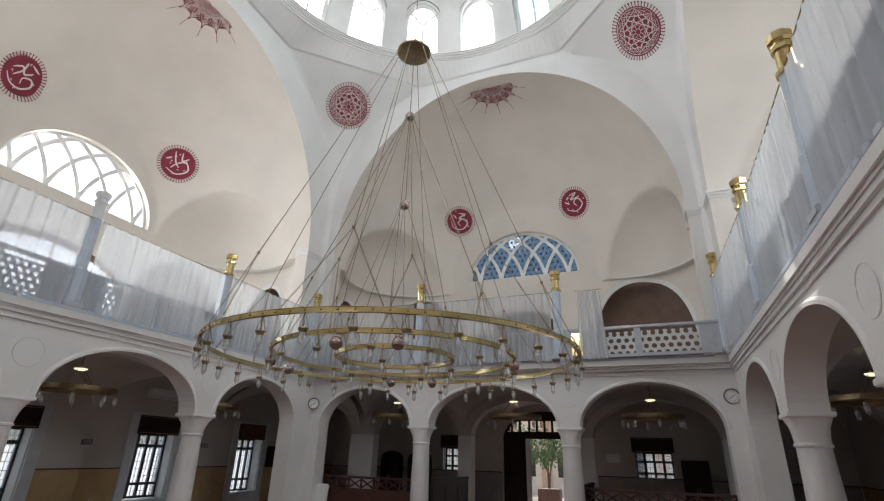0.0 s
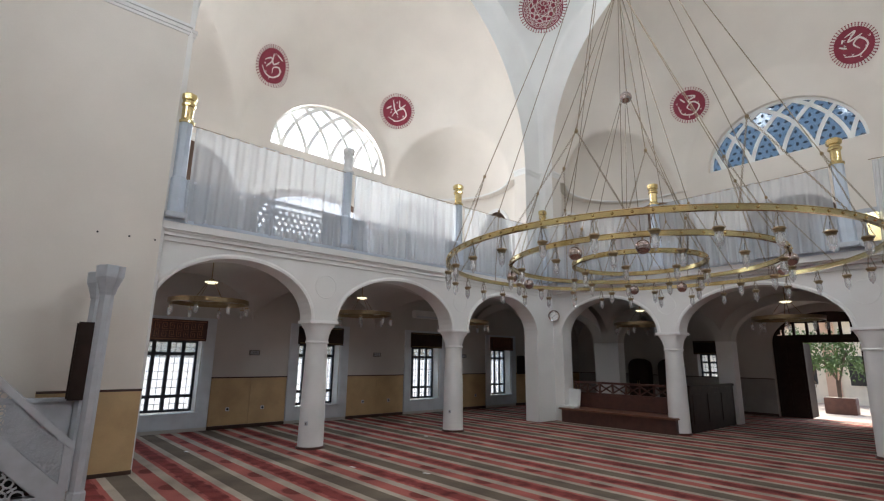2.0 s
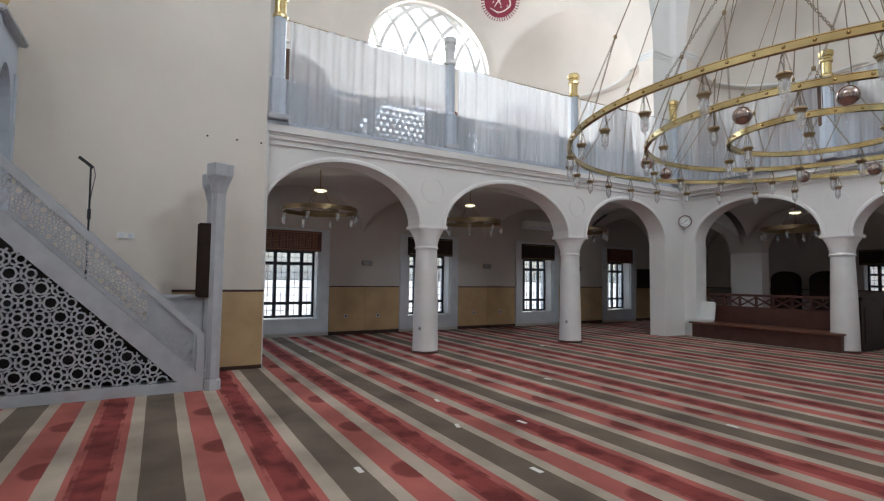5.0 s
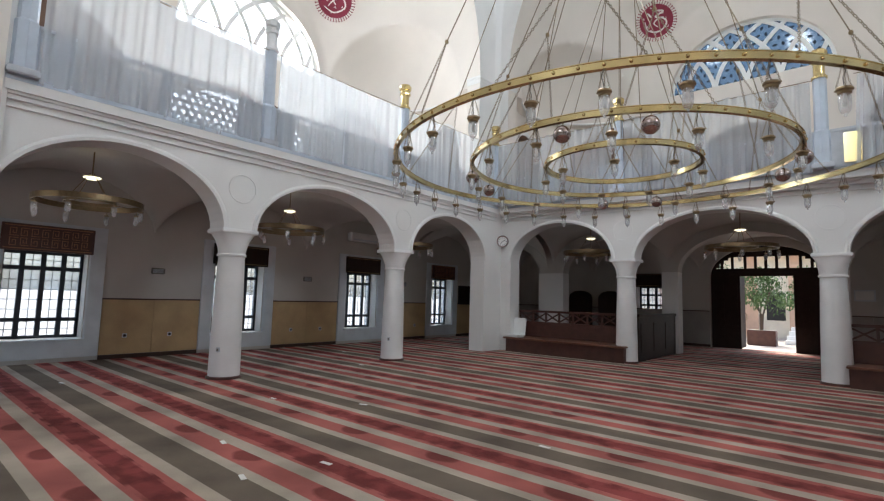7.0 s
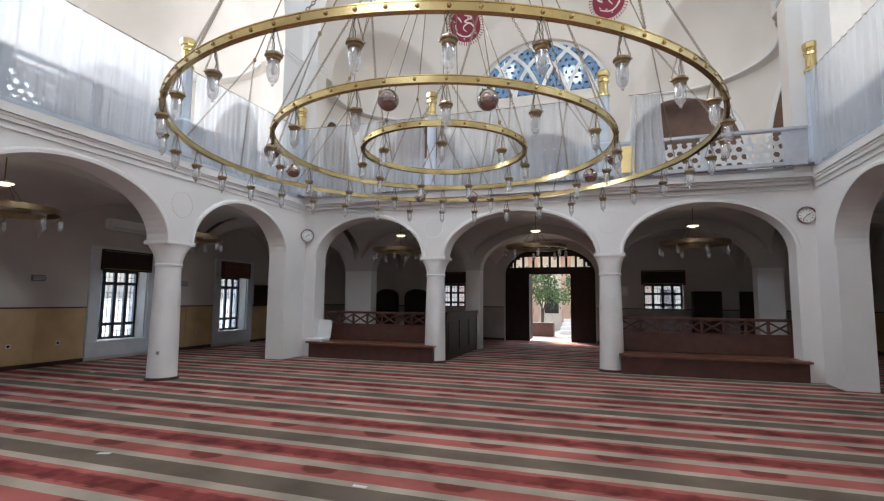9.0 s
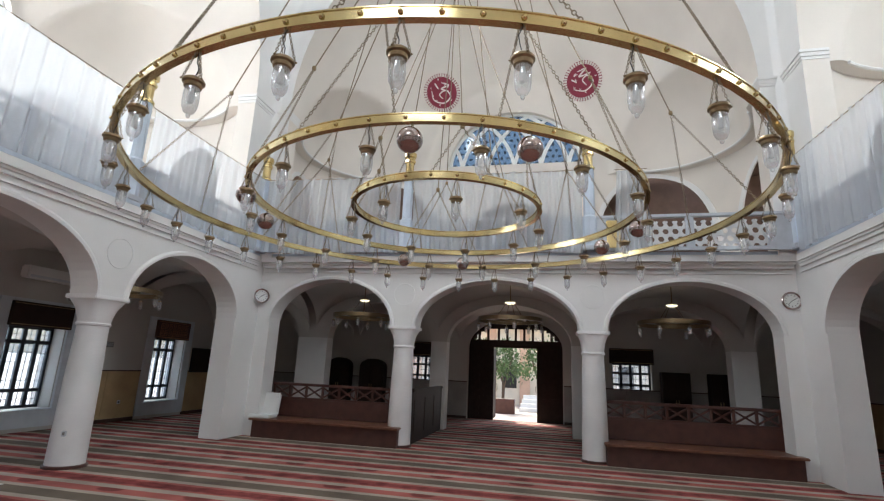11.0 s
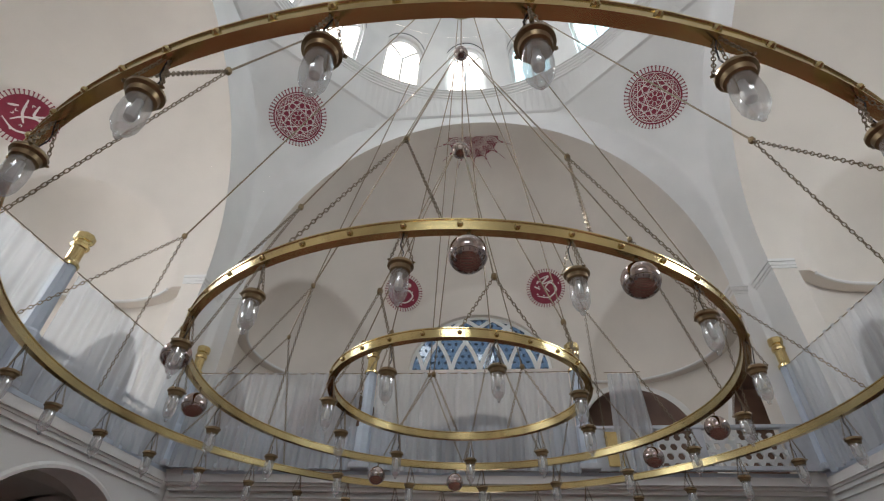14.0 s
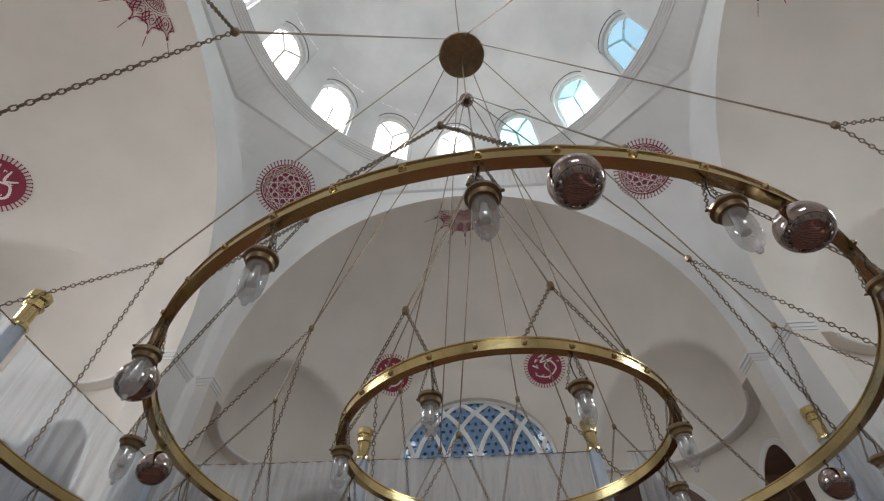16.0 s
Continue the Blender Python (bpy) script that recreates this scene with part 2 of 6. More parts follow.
def boxbm(*a, **k):
    return box(bmesh.new(), *a, **k)


def lathe(bm, profile, segs=24, m=None, start=0.0, sweep=2 * math.pi):
    """Turns (radius, height) pairs about z."""
    full = abs(sweep - 2 * math.pi) < 1e-6
    cols = []
    for i in range(segs if full else segs + 1):
        a = start + sweep * i / segs
        cols.append([bm.verts.new((m @ Vector((r * math.cos(a), r * math.sin(a), z))) if m is not None else (r * math.cos(a), r * math.sin(a), z)) for r, z in profile])
    for i in range(segs):
        c, d = cols[i], cols[(i + 1) % len(cols)]
        for j in range(len(profile) - 1):
            bm.faces.new((c[j], d[j], d[j + 1], c[j + 1]))
    return bm


def tube(bm, pts, r, segs=6, closed=False):
    """A round rod along points."""
    pts = [Vector(p) for p in pts]
    n = len(pts)
    rings = []
    for i, p in enumerate(pts):
        a = pts[(i - 1) % n] if closed or i else p
        b = pts[(i + 1) % n] if closed or i < n - 1 else p
        d = (b - a).normalized()
        u = d.cross(Vector((0, 0, 1)) if abs(d.z) < 0.95 else Vector((1, 0, 0))).normalized()
        w = d.cross(u)
        rings.append([bm.verts.new(p + r * (math.cos(2 * math.pi * k / segs) * u + math.sin(2 * math.pi * k / segs) * w)) for k in range(segs)])
    for i in range(n if closed else n - 1):
        c, d = rings[i], rings[(i + 1) % n]
        for k in range(segs):
            bm.faces.new((c[k], c[(k + 1) % segs], d[(k + 1) % segs], d[k]))
    if not closed:
        bm.faces.new(rings[0][::-1])
        bm.faces.new(rings[-1])
    return bm


def pierced(bm, length, z0, z1, thick, openings, place, rise_steps=20):
    """A wall from s = length[0] to length[1], z0 to z1, with openings (s0, s1, bottom, spring, top): an elliptical head rises from spring to
    top. place(s, d, z) gives the world point, d from 0 (front) to thick."""
    cuts = {length[0], length[1]}
    for s0, s1, lo, spring, top in openings:
        n = rise_steps if top > spring else 1
        cuts |= {round((s0 + s1) / 2 - math.cos(math.pi * i / n) * (s1 - s0) / 2, 5) for i in range(n + 1)}
    cuts = sorted(cuts)

    def head(o, s):
        s0, s1, lo, spring, top = o
        q = max(-1.0, min(1.0, (s - (s0 + s1) / 2) / ((s1 - s0) / 2)))
        return spring + (top - spring) * math.sqrt(max(0.0, 1 - q * q)) if top > spring else spring

    def face(*p):
        bm.faces.new([bm.verts.new(place(*q)) for q in p])

    for a, b in zip(cuts, cuts[1:]):
        mid = (a + b) / 2
        op = next((o for o in openings if o[0] < mid < o[1]), None)
        spans = [((z0, z0), (z1, z1))]
        if op:
            ha, hb = head(op, a), head(op, b)
            spans = [((ha, hb), (z1, z1))]
            if op[2] > z0:
                spans.append(((z0, z0), (op[2], op[2])))
        for (la, lb), (ua, ub) in spans:
            face((a, 0, la), (b, 0, lb), (b, 0, ub), (a, 0, ua))
            face((a, thick, la), (a, thick, ua), (b, thick, ub), (b, thick, lb))
            face((a, 0, ua), (b, 0, ub), (b, thick, ub), (a, thick, ua))
            face((a, 0, la), (a, thick, la), (b, thick, lb), (b, 0, lb))
    for o in openings:
        for s in o[:2]:
            if length[0] < s < length[1]:
                face((s, 0, o[2]), (s, 0, o[3]), (s, thick, o[3]), (s, thick, o[2]))
    for s in length:
        face((s, 0, z0), (s, 0, z1), (s, thick, z1), (s, thick, z0))
    bmesh.ops.remove_doubles(bm, verts=bm.verts, dist=0.0005)
    bmesh.ops.recalc_face_normals(bm, faces=bm.faces)
    return bm


def side(k):
    """Turns the entrance side's frame (x along it, y outwards) to side k: 0 entrance, 1 left, 2 prayer niche, 3 right."""
    return Matrix.Rotation(k * math.pi / 2, 4, "Z")


# ---- plan ----
RING_Z, RING_R = 14.45, 5.18
GALLERY = 4.0
OUT_X, OUT_Y = 9.55, 13.05
SPRING, OCT_Z = 7.75, 13.92     # springing of the great arches, lower edge of the octagon below the dome ring
# of each side: plane of the great arch, half width of the hall along it, half span, depth of the half dome, plane of its back wall, rise of the arch, shift of its middle
SIDES = [(5.42, 5.70, 5.30, 4.50, 9.70, 5.88, 0.0), (5.70, 5.42, 4.93, 4.40, 9.86, 5.50, -0.37), (5.42, 5.70, 5.56, 4.50, 9.74, 5.70, 0.0), (5.70, 5.42, 4.93, 4.40, 9.86, 5.50, 0.37)]

# ---- floor and ground ----
structure("floor", boxbm(-10.0, 10.0, -9.9, 13.4, -0.12, 0.0), CARPET, "red, beige and grey striped prayer carpet over the whole hall", "carpet")
GROUND = material("pale_paving", (0.42, 0.36, 0.30), 0.85, vary=0.06, scale=2, grain=30)
structure("ground", boxbm(-300, 300, -300, 300, -0.5, -0.15), GROUND, "pale stone paving of the courtyard", "ground")

# ---- dome, pendentives, great arches, half domes ----


def chamfer(z):
    """Leg of the corner's chamfer, which widens upwards into a pendentive."""
    q = max(0.0, min(1.0, (z - 8.6) / (OCT_Z - 8.6)))
    return 0.12 + 3.08 * q ** 3.2


def corner_point(z, t, k, mirror):
    """Half of a corner at height z: t from 0 (edge of the great arch) to 1 (middle of the pendentive)."""
    dist, lat, span, depth, back_y, rise, shift = SIDES[k]
    half = span if z <= SPRING else span * math.sqrt(max(0.0, 1 - ((z - SPRING) / rise) ** 2)) if z < SPRING + rise else 0.0
    c = chamfer(z)
    end = lat - c
    half = min(half + mirror * shift, end)
    flat, slant = end - half, c * math.sqrt(0.5)
    s = t * (flat + slant)
    if s <= flat:
        return Vector((half + s, dist, z))
    u = (s - flat) * math.sqrt(0.5)
    return Vector((end + u, dist - u, z))


for k in range(4):
    dist, lat, span, depth, back_y, rise, shift = SIDES[k]
    crown_z = SPRING + rise
    levels = [GALLERY + i * 0.625 for i in range(6)] + [SPRING + rise * math.sin(math.radians(a)) for a in range(0, 91, 3)]
    levels += [crown_z + (OCT_Z - crown_z) * i / 4 for i in range(1, 5)]
    bm, soffit, under = bmesh.new(), bmesh.new(), bmesh.new()
    for mirror in (1, -1):
        rows = [[bm.verts.new((mirror * p.x, p.y, p.z)) for p in (corner_point(z, t / 24, k, mirror) for t in range(25))] for z in ([0.0] if k == 2 else []) + levels]
        for r, q in zip(rows, rows[1:]):
            for i in range(24):
                f = [r[i], r[i + 1], q[i + 1], q[i]]
                bm.faces.new(f if mirror > 0 else f[::-1])
        # underside of the great arch, back to the half dome
        edge = [Vector((mirror * corner_point(z, 0, k, mirror).x, dist, z)) for z in ([0.0] if k == 2 else []) + levels if z <= crown_z + 0.001]
        a = [under.verts.new(p) for p in edge]
        b = [under.verts.new((p.x, 9.9 if k == 2 else dist + 0.45, p.z)) for p in edge]
        for i in range(len(a) - 1):
            under.faces.new((a[i], a[i + 1], b[i + 1], b[i]))
        # soffit between the walls and the ring
        top = [corner_point(OCT_Z, t / 24, k, mirror) for t in range(25)]
        lip = [soffit.verts.new((mirror * p.x, p.y, OCT_Z)) for p in top]
        c = [soffit.verts.new((mirror * p.x * 0.985, p.y * 0.985, OCT_Z + 0.02)) for p in top]
        d = [soffit.verts.new(Vector((mirror * p.x, p.y, 0)).normalized() * RING_R + Vector((0, 0, RING_Z))) for p in top]
        for i in range(24):
            soffit.faces.new((lip[i], lip[i + 1], c[i + 1], c[i]))
            soffit.faces.new((c[i], c[i + 1], d[i + 1], d[i]))
    for some in (bm, soffit, under):
        bmesh.ops.transform(some, matrix=side(k), verts=some.verts)
    structure("ceiling_arch_%d" % k, under, CREAM_PLASTER, "cream plaster underside of a great arch", "arch", smooth=True, weld=True)
    structure("ceiling_octagon_%d" % k, soffit, PLASTER, "sloping white plaster soffit between the octagon and the dome ring", "soffit", weld=True)
    structure("wall_great_arch_%d" % k, bm, PLASTER, "white plaster great arch with curved pendentives", "wall", smooth=True, weld=True)

for sx in (-1, 1):
    for sy in (-1, 1):
        in_x, in_y = (5.30, 4.56) if sy > 0 else (5.56, 5.30)
        bm = bmesh.new()
        for out, z0, z1 in ((0.015, 7.56, 7.62), (0.03, 7.62, 7.70), (0.05, 7.70, 7.76)):
            box(bm, sx * (in_x - out), sx * 5.69, sy * (5.42 - out), sy * 5.42, z0, z1)
            box(bm, sx * (5.70 - out), sx * 5.70, sy * (in_y - out), sy * 5.42, z0, z1 - 0.002)
            box(bm, sx * (in_x - out), sx * in_x, sy * 5.42, sy * (9.88 if sy < 0 else 5.87), z0, z1 - 0.003)
            box(bm, sx * 5.70, sx * 6.15, sy * (in_y - out), sy * in_y, z0, z1 - 0.004)
        structure("trim_impost", bm, PLASTER, "stepped plaster impost at the springing of the great arches", "moulding")

# exedra: a niche with a quarter-sphere head at either flank of a half dome
EX_Y, EX_R, EX_Z, EX_TALL = 1.63, 2.15, 7.5, 1.12
EX_X = (3.6, 3.3, 3.6, 3.3)


def reach(k, az, el, z=None):
    """Distance from the half dome's centre to its surface. Below the springing: plan distance at height z."""
    dist, lat, span, depth, back_y, rise, shift = SIDES[k]
    dx, dy, dz = math.sin(az) * math.cos(el), math.cos(az) * math.cos(el), math.sin(el)
    r = 1 / math.sqrt((dx / span) ** 2 + (dy / depth) ** 2 + (dz / rise) ** 2)
    for sx in (1, -1):
        if z is None:
            c, rad, d = Vector((sx * EX_X[k], EX_Y, (EX_Z - SPRING) / EX_TALL)), EX_R, Vector((dx, dy, dz / EX_TALL))
        else:
            c, d = Vector((sx * EX_X[k], EX_Y, 0)), Vector((dx, dy, 0))
            rad = math.sqrt(max(0.0, EX_R ** 2 - (max(0.0, z - EX_Z) / EX_TALL) ** 2)) + (0.24 if z < EX_Z - 0.005 else 0.0)
        a, b = d.length_squared, c.dot(d)
        q = b * b - a * (c.length_squared - rad * rad)
        if q > 0 and b > 0:
            r = max(r, (b + math.sqrt(q)) / a)
    if dy > 0:
        r = min(r, (back_y - dist - 0.45) / dy)
    return r


def apse_point(k, az, el, inset=0.0):
    r = reach(k, az, el) - inset
    return Vector((SIDES[k][6] + r * math.sin(az) * math.cos(el), SIDES[k][0] + 0.45 + r * math.cos(az) * math.cos(el), SPRING + r * math.sin(el)))


# arched openings of the gallery wall, in degrees from the middle: from, to, height of the springing, rise
OPENINGS = [(32, 60, 0.9, 2.42), (66, 84, 0.9, 1.95)]


def gallery_head(k, deg):
    """Lower edge of the wall of a half dome, over the gallery's openings."""
    for d0, d1, up, rise in OPENINGS + [(-32, 32, 1.75, 1.0) if k == 1 else (-17, 17, 1.9, 0.75)]:
        if d0 < deg < d1:
            return GALLERY + up + rise * math.sqrt(max(0.0, 1 - ((deg - (d0 + d1) / 2) / ((d1 - d0) / 2)) ** 2))
    return GALLERY


AZ = [radians(-90 + i) for i in range(181)]
for k in (0, 1, 3):
    dist, lat, span, depth, back_y, rise, shift = SIDES[k]
    y0 = dist + 0.45
    bm = bmesh.new()
    rows = []
    for h in range(16):
        row = []
        for az in AZ:
            low = gallery_head(k, abs(math.degrees(az)))
            z = low + (EX_Z - 0.03 - low) * h / 13 if h < 14 else EX_Z if h == 14 else SPRING
            r = reach(k, az, 0, z)
            row.append(bm.verts.new((shift + r * math.sin(az), y0 + r * math.cos(az), z)))
        rows.append(row)
    for e in range(1, 76):
        rows.append([bm.verts.new(apse_point(k, az, radians(1.2 * e))) for az in AZ])
    for r, q in zip(rows, rows[1:]):
        for i in range(len(AZ) - 1):
            f = (r[i], r[i + 1], q[i + 1], q[i])
            c = sum((v.co for v in f), Vector()) / 4
            if c.y > back_y - 0.25 and c.z > 7.93 and (c.x / 2.15) ** 2 + ((c.z - 7.94) / 1.9) ** 2 < 1:
                continue
            bm.faces.new(f)
    bmesh.ops.transform(bm, matrix=side(k), verts=bm.verts)
    structure("ceiling_half_dome_%d" % k, bm, CREAM_PLASTER, "white plaster half dome with side niches above the gallery", "half dome", smooth=True, weld=True)
    # lunette wall with its reveal
    bm = pierced(bmesh.new(), (-2.42, 2.42), 7.3, 10.2, 0.35, [(-2.07, 2.07, 7.94, 7.94, 9.75)], lambda s, d, z: (s, back_y + 0.004 + d, z), 40)
    bmesh.ops.transform(bm, matrix=side(k), verts=bm.verts)
    structure("wall_lunette_%d" % k, bm, CREAM_PLASTER, "white plaster wall round a half-round window", "wall")
    # gallery roof behind the half dome
    bm = bmesh.new()
    a, b = [], []
    for az in AZ[38:-38]:
        r = reach(k, az, 0, 7.5)
        d = Vector((math.sin(az), math.cos(az), 0))
        q = min((10.1 - y0) / max(d.y, 1e-6), 10.1 / max(abs(d.x), 1e-6))
        a.append(bm.verts.new(Vector((shift + r * d.x, y0 + r * d.y, 7.5))))
        b.append(bm.verts.new(Vector((d.x * q, y0 + d.y * q, 7.5))))
    for i in range(len(a) - 1):
        bm.faces.new((a[i], a[i + 1], b[i + 1], b[i]))
    bmesh.ops.transform(bm, matrix=side(k), verts=bm.verts)
    structure("ceiling_gallery_%d" % k, bm, BROWN, "dark brown wooden gallery ceiling", "ceiling", weld=True)
    # rim of each niche
    for sx in (1, -1):
        bm = bmesh.new()
        pts = []
        for az in AZ[2:-2]:
            r = reach(k, az, 0, EX_Z)
            if sx * az > 0 and r > 1.015 / math.sqrt((math.sin(az) / span) ** 2 + (math.cos(az) / depth) ** 2):
                pts.append((shift + (r - 0.01) * math.sin(az), y0 + (r - 0.01) * math.cos(az), EX_Z))
        tube(bm, pts, 0.035)
        bmesh.ops.transform(bm, matrix=side(k), verts=bm.verts)
        structure("trim_niche", bm, PLASTER, "thin plaster rim of a niche", "trim", smooth=True)
        # raised band round each opening of the gallery wall
        for d0, d1, up, rise in OPENINGS:
            bm, band = bmesh.new(), []
            for i in range(29):
                t = math.pi * i / 28
                ring = []
                for grow, out in ((0.0, 0.0), (0.0, 0.04), (0.12, 0.04), (0.12, 0.0)):
                    deg = (d0 + d1) / 2 - math.cos(t) * ((d1 - d0) / 2 + grow * 12)
                    z = GALLERY + up + math.sin(t) * (rise + grow)
                    r = reach(k, radians(deg), 0, min(z, EX_Z - 0.03)) - out
                    ring.append(bm.verts.new((shift + sx * r * math.sin(radians(deg)), y0 + r * math.cos(radians(deg)), z)))
                band.append(ring)
            for p, q in zip(band, band[1:]):
                for j in range(3):
                    bm.faces.new((p[j], p[j + 1], q[j + 1], q[j]))
            bmesh.ops.recalc_face_normals(bm, faces=bm.faces)
            bmesh.ops.transform(bm, matrix=side(k), verts=bm.verts)
            structure("trim_opening", bm, PLASTER, "raised white plaster band round a gallery opening", "trim")

# corner roofs of the gallery
for sx in (-1, 1):
    structure("ceiling_corner", boxbm(sx * 6.42, sx * 10.3, 6.42, 10.3, 7.5, 7.6), BROWN, "dark brown wooden gallery ceiling", "ceiling")
# upper outer walls, closing the gallery
for k in range(4):
    bm = pierced(bmesh.new(), (-10.3, 10.3), 3.6, 7.6, 0.2, [(-2.1, 2.1, 4.25, 5.7, 6.75)] if k == 1 else [], lambda s, d, z: (s, 10.25 + d, z))
    bmesh.ops.transform(bm, matrix=side(k), verts=bm.verts)
    structure("wall_upper_%d" % k, bm, BROWN, "brown upper outer wall of the gallery", "wall")

# dome with sixteen arched windows
DOME_Z = 14.62
WIN_A = radians(22.5)


def dome_place(s, d, z):
    r = RING_R - 0.03 + d
    a, e = s, (z - DOME_Z) / RING_R
    return (r * math.sin(a) * math.cos(e), r * math.cos(a) * math.cos(e), DOME_Z + r * math.sin(e))


bm = bmesh.new()
wins = [(i * WIN_A - radians(1.9) - 0.122, i * WIN_A - radians(1.9) + 0.122, DOME_Z + 0.03, DOME_Z + 1.45, DOME_Z + 2.1) for i in range(16)]
pierced(bm, (-WIN_A / 2 - radians(1.9), 2 * math.pi - WIN_A / 2 - radians(1.9)), DOME_Z, DOME_Z + 2.4, 0.22, wins, dome_place, 12)
e0 = 2.4 / RING_R
prof = [((RING_R - 0.03) * math.cos(e0 + (math.pi / 2 - e0) * i / 20), DOME_Z + (RING_R - 0.03) * math.sin(e0 + (math.pi / 2 - e0) * i / 20)) for i in range(21)]
prof[-1] = (0.001, prof[-1][1])
lathe(bm, prof, 96)
structure("ceiling_dome", bm, STAINED, "white plaster dome pierced by a ring of arched windows", "dome")
bm = bmesh.new()
lathe(bm, [(RING_R + 0.3, RING_Z - 0.06), (RING_R + 0.02, RING_Z - 0.06), (RING_R + 0.02, RING_Z - 0.02), (RING_R - 0.04, RING_Z), (RING_R - 0.04, RING_Z + 0.035), (RING_R - 0.09, RING_Z + 0.05), (RING_R - 0.09, RING_Z + 0.08), (RING_R - 0.15, RING_Z + 0.10), (RING_R - 0.15, RING_Z + 0.14), (RING_R - 0.19, RING_Z + 0.15), (RING_R - 0.19, RING_Z + 0.175), (RING_R + 0.3, RING_Z + 0.178)], 96)
structure("trim_dome_ring", bm, PLASTER, "white plaster cornice ring below the dome windows", "cornice", smooth=False)

# ---- arcades and gallery ----
LEFT_ARCHES = [(-5.41, -2.50, 0, 2.52, 3.55), (-1.90, 1.42, 0, 2.52, 3.55), (2.02, 4.94, 0, 2.52, 3.54)]
FRONT_ARCHES = [(-5.36, -2.40, 0, 2.52, 3.55), (-1.83, 1.64, 0, 2.52, 3.55), (2.20, 5.36, 0, 2.52, 3.55)]
for name, sgn in (("wall_arcade_left", -1), ("wall_arcade_right", 1)):
    bm = pierced(bmesh.new(), (-5.42, 6.24), 2.52, GALLERY - 0.02, 0.48, [(a, b, 2.52, c, d) for a, b, z, c, d in LEFT_ARCHES], lambda s, d, z: (sgn * (5.70 + d), s, z), 28)
    box(bm, sgn * 5.70, sgn * 6.18, 4.94, 6.24, 0, 2.525)
    structure(name, bm, PLASTER, "white plaster arcade with three round arches below the gallery", "arcade wall")
bm = pierced(bmesh.new(), (-5.70, 5.70), 2.52, GALLERY - 0.02, 0.46, [(a, b, 2.52, c, d) for a, b, z, c, d in FRONT_ARCHES], lambda s, d, z: (s, 5.77 + d, z), 28)
for sgn in (-1, 1):
    box(bm, sgn * 5.36, sgn * 5.70, 5.77, 6.23, 0, 2.525)
structure("wall_arcade_front", bm, PLASTER, "white plaster arcade with three round arches towards the entrance", "arcade wall")
# prayer niche end, behind the walk; its half-round window is added for fill light
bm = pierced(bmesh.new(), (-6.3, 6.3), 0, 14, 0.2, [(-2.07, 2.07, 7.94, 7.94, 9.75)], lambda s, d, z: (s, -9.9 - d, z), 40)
structure("wall_prayer_niche", bm, PLASTER, "white plaster end wall with an unseen half-round window added for fill light", "wall")
for sgn in (-1, 1):
    structure("wall_side_%d" % (1 + (sgn > 0)), boxbm(sgn * 5.76, sgn * 6.2, -9.9, -5.42, 0, 9.0), PLASTER, "plain white plaster side wall beside the pulpit", "wall")
    d = boxbm(sgn * 5.53, sgn * 5.57, -6.7, -5.40, 0.06, 1.22, bevel=0.006)
    box(d, sgn * 5.572, sgn * 5.72, -5.44, -5.40, 0.06, 1.22)
    structure("baseboard_pier", d, DADO, "ochre wainscot panel at the foot of the pier", "wainscot")
    d = boxbm(sgn * 5.52, sgn * 5.72, -6.7, -5.39, 1.22, 1.255)
    box(d, sgn * 5.52, sgn * 5.72, -6.7, -5.39, 0.0, 0.06)
    structure("trim_pier", d, TRIM, "dark wooden trim of the wainscot", "trim")

# arch rims and roundels
for name, place, arches in (("left", lambda s, d, z: Vector((-5.70 + d, s, z)), LEFT_ARCHES), ("right", lambda s, d, z: Vector((5.70 - d, s, z)), LEFT_ARCHES), ("front", lambda s, d, z: Vector((s, 5.77 - d, z)), FRONT_ARCHES)):
    for s0, s1, lo, spring, top in arches:
        bm = bmesh.new()
        c, h, n = (s0 + s1) / 2, (s1 - s0) / 2, 36
        strips = []
        for i in range(n + 1):
            t = math.pi * i / n
            ring = []
            for grow, d in ((0.0, 0.0), (0.0, 0.025), (0.045, 0.03), (0.075, 0.012), (0.085, 0.0)):
                ring.append(bm.verts.new(place(c - (h + grow) * math.cos(t), d, spring + (top - spring + grow) * math.sin(t))))
            strips.append(ring)
        for a, b in zip(strips, strips[1:]):
            for j in range(4):
                bm.faces.new((a[j], b[j], b[j + 1], a[j + 1]))
        structure("trim_arch_" + name, bm, PLASTER, "raised plaster moulding round an arch", "trim", weld=True)
    mids = [(arches[0][1] + arches[1][0]) / 2, (arches[1][1] + arches[2][0]) / 2]
    for c in mids:
        bm = bmesh.new()
        pts = [place(c + 0.24 * math.cos(2 * math.pi * i / 32), 0.0, 3.22 + 0.24 * math.sin(2 * math.pi * i / 32)) for i in range(32)]
        tube(bm, pts, 0.009, 6, True)
        structure("trim_roundel", bm, PLASTER, "round plaster moulding in a spandrel", "trim", smooth=True)

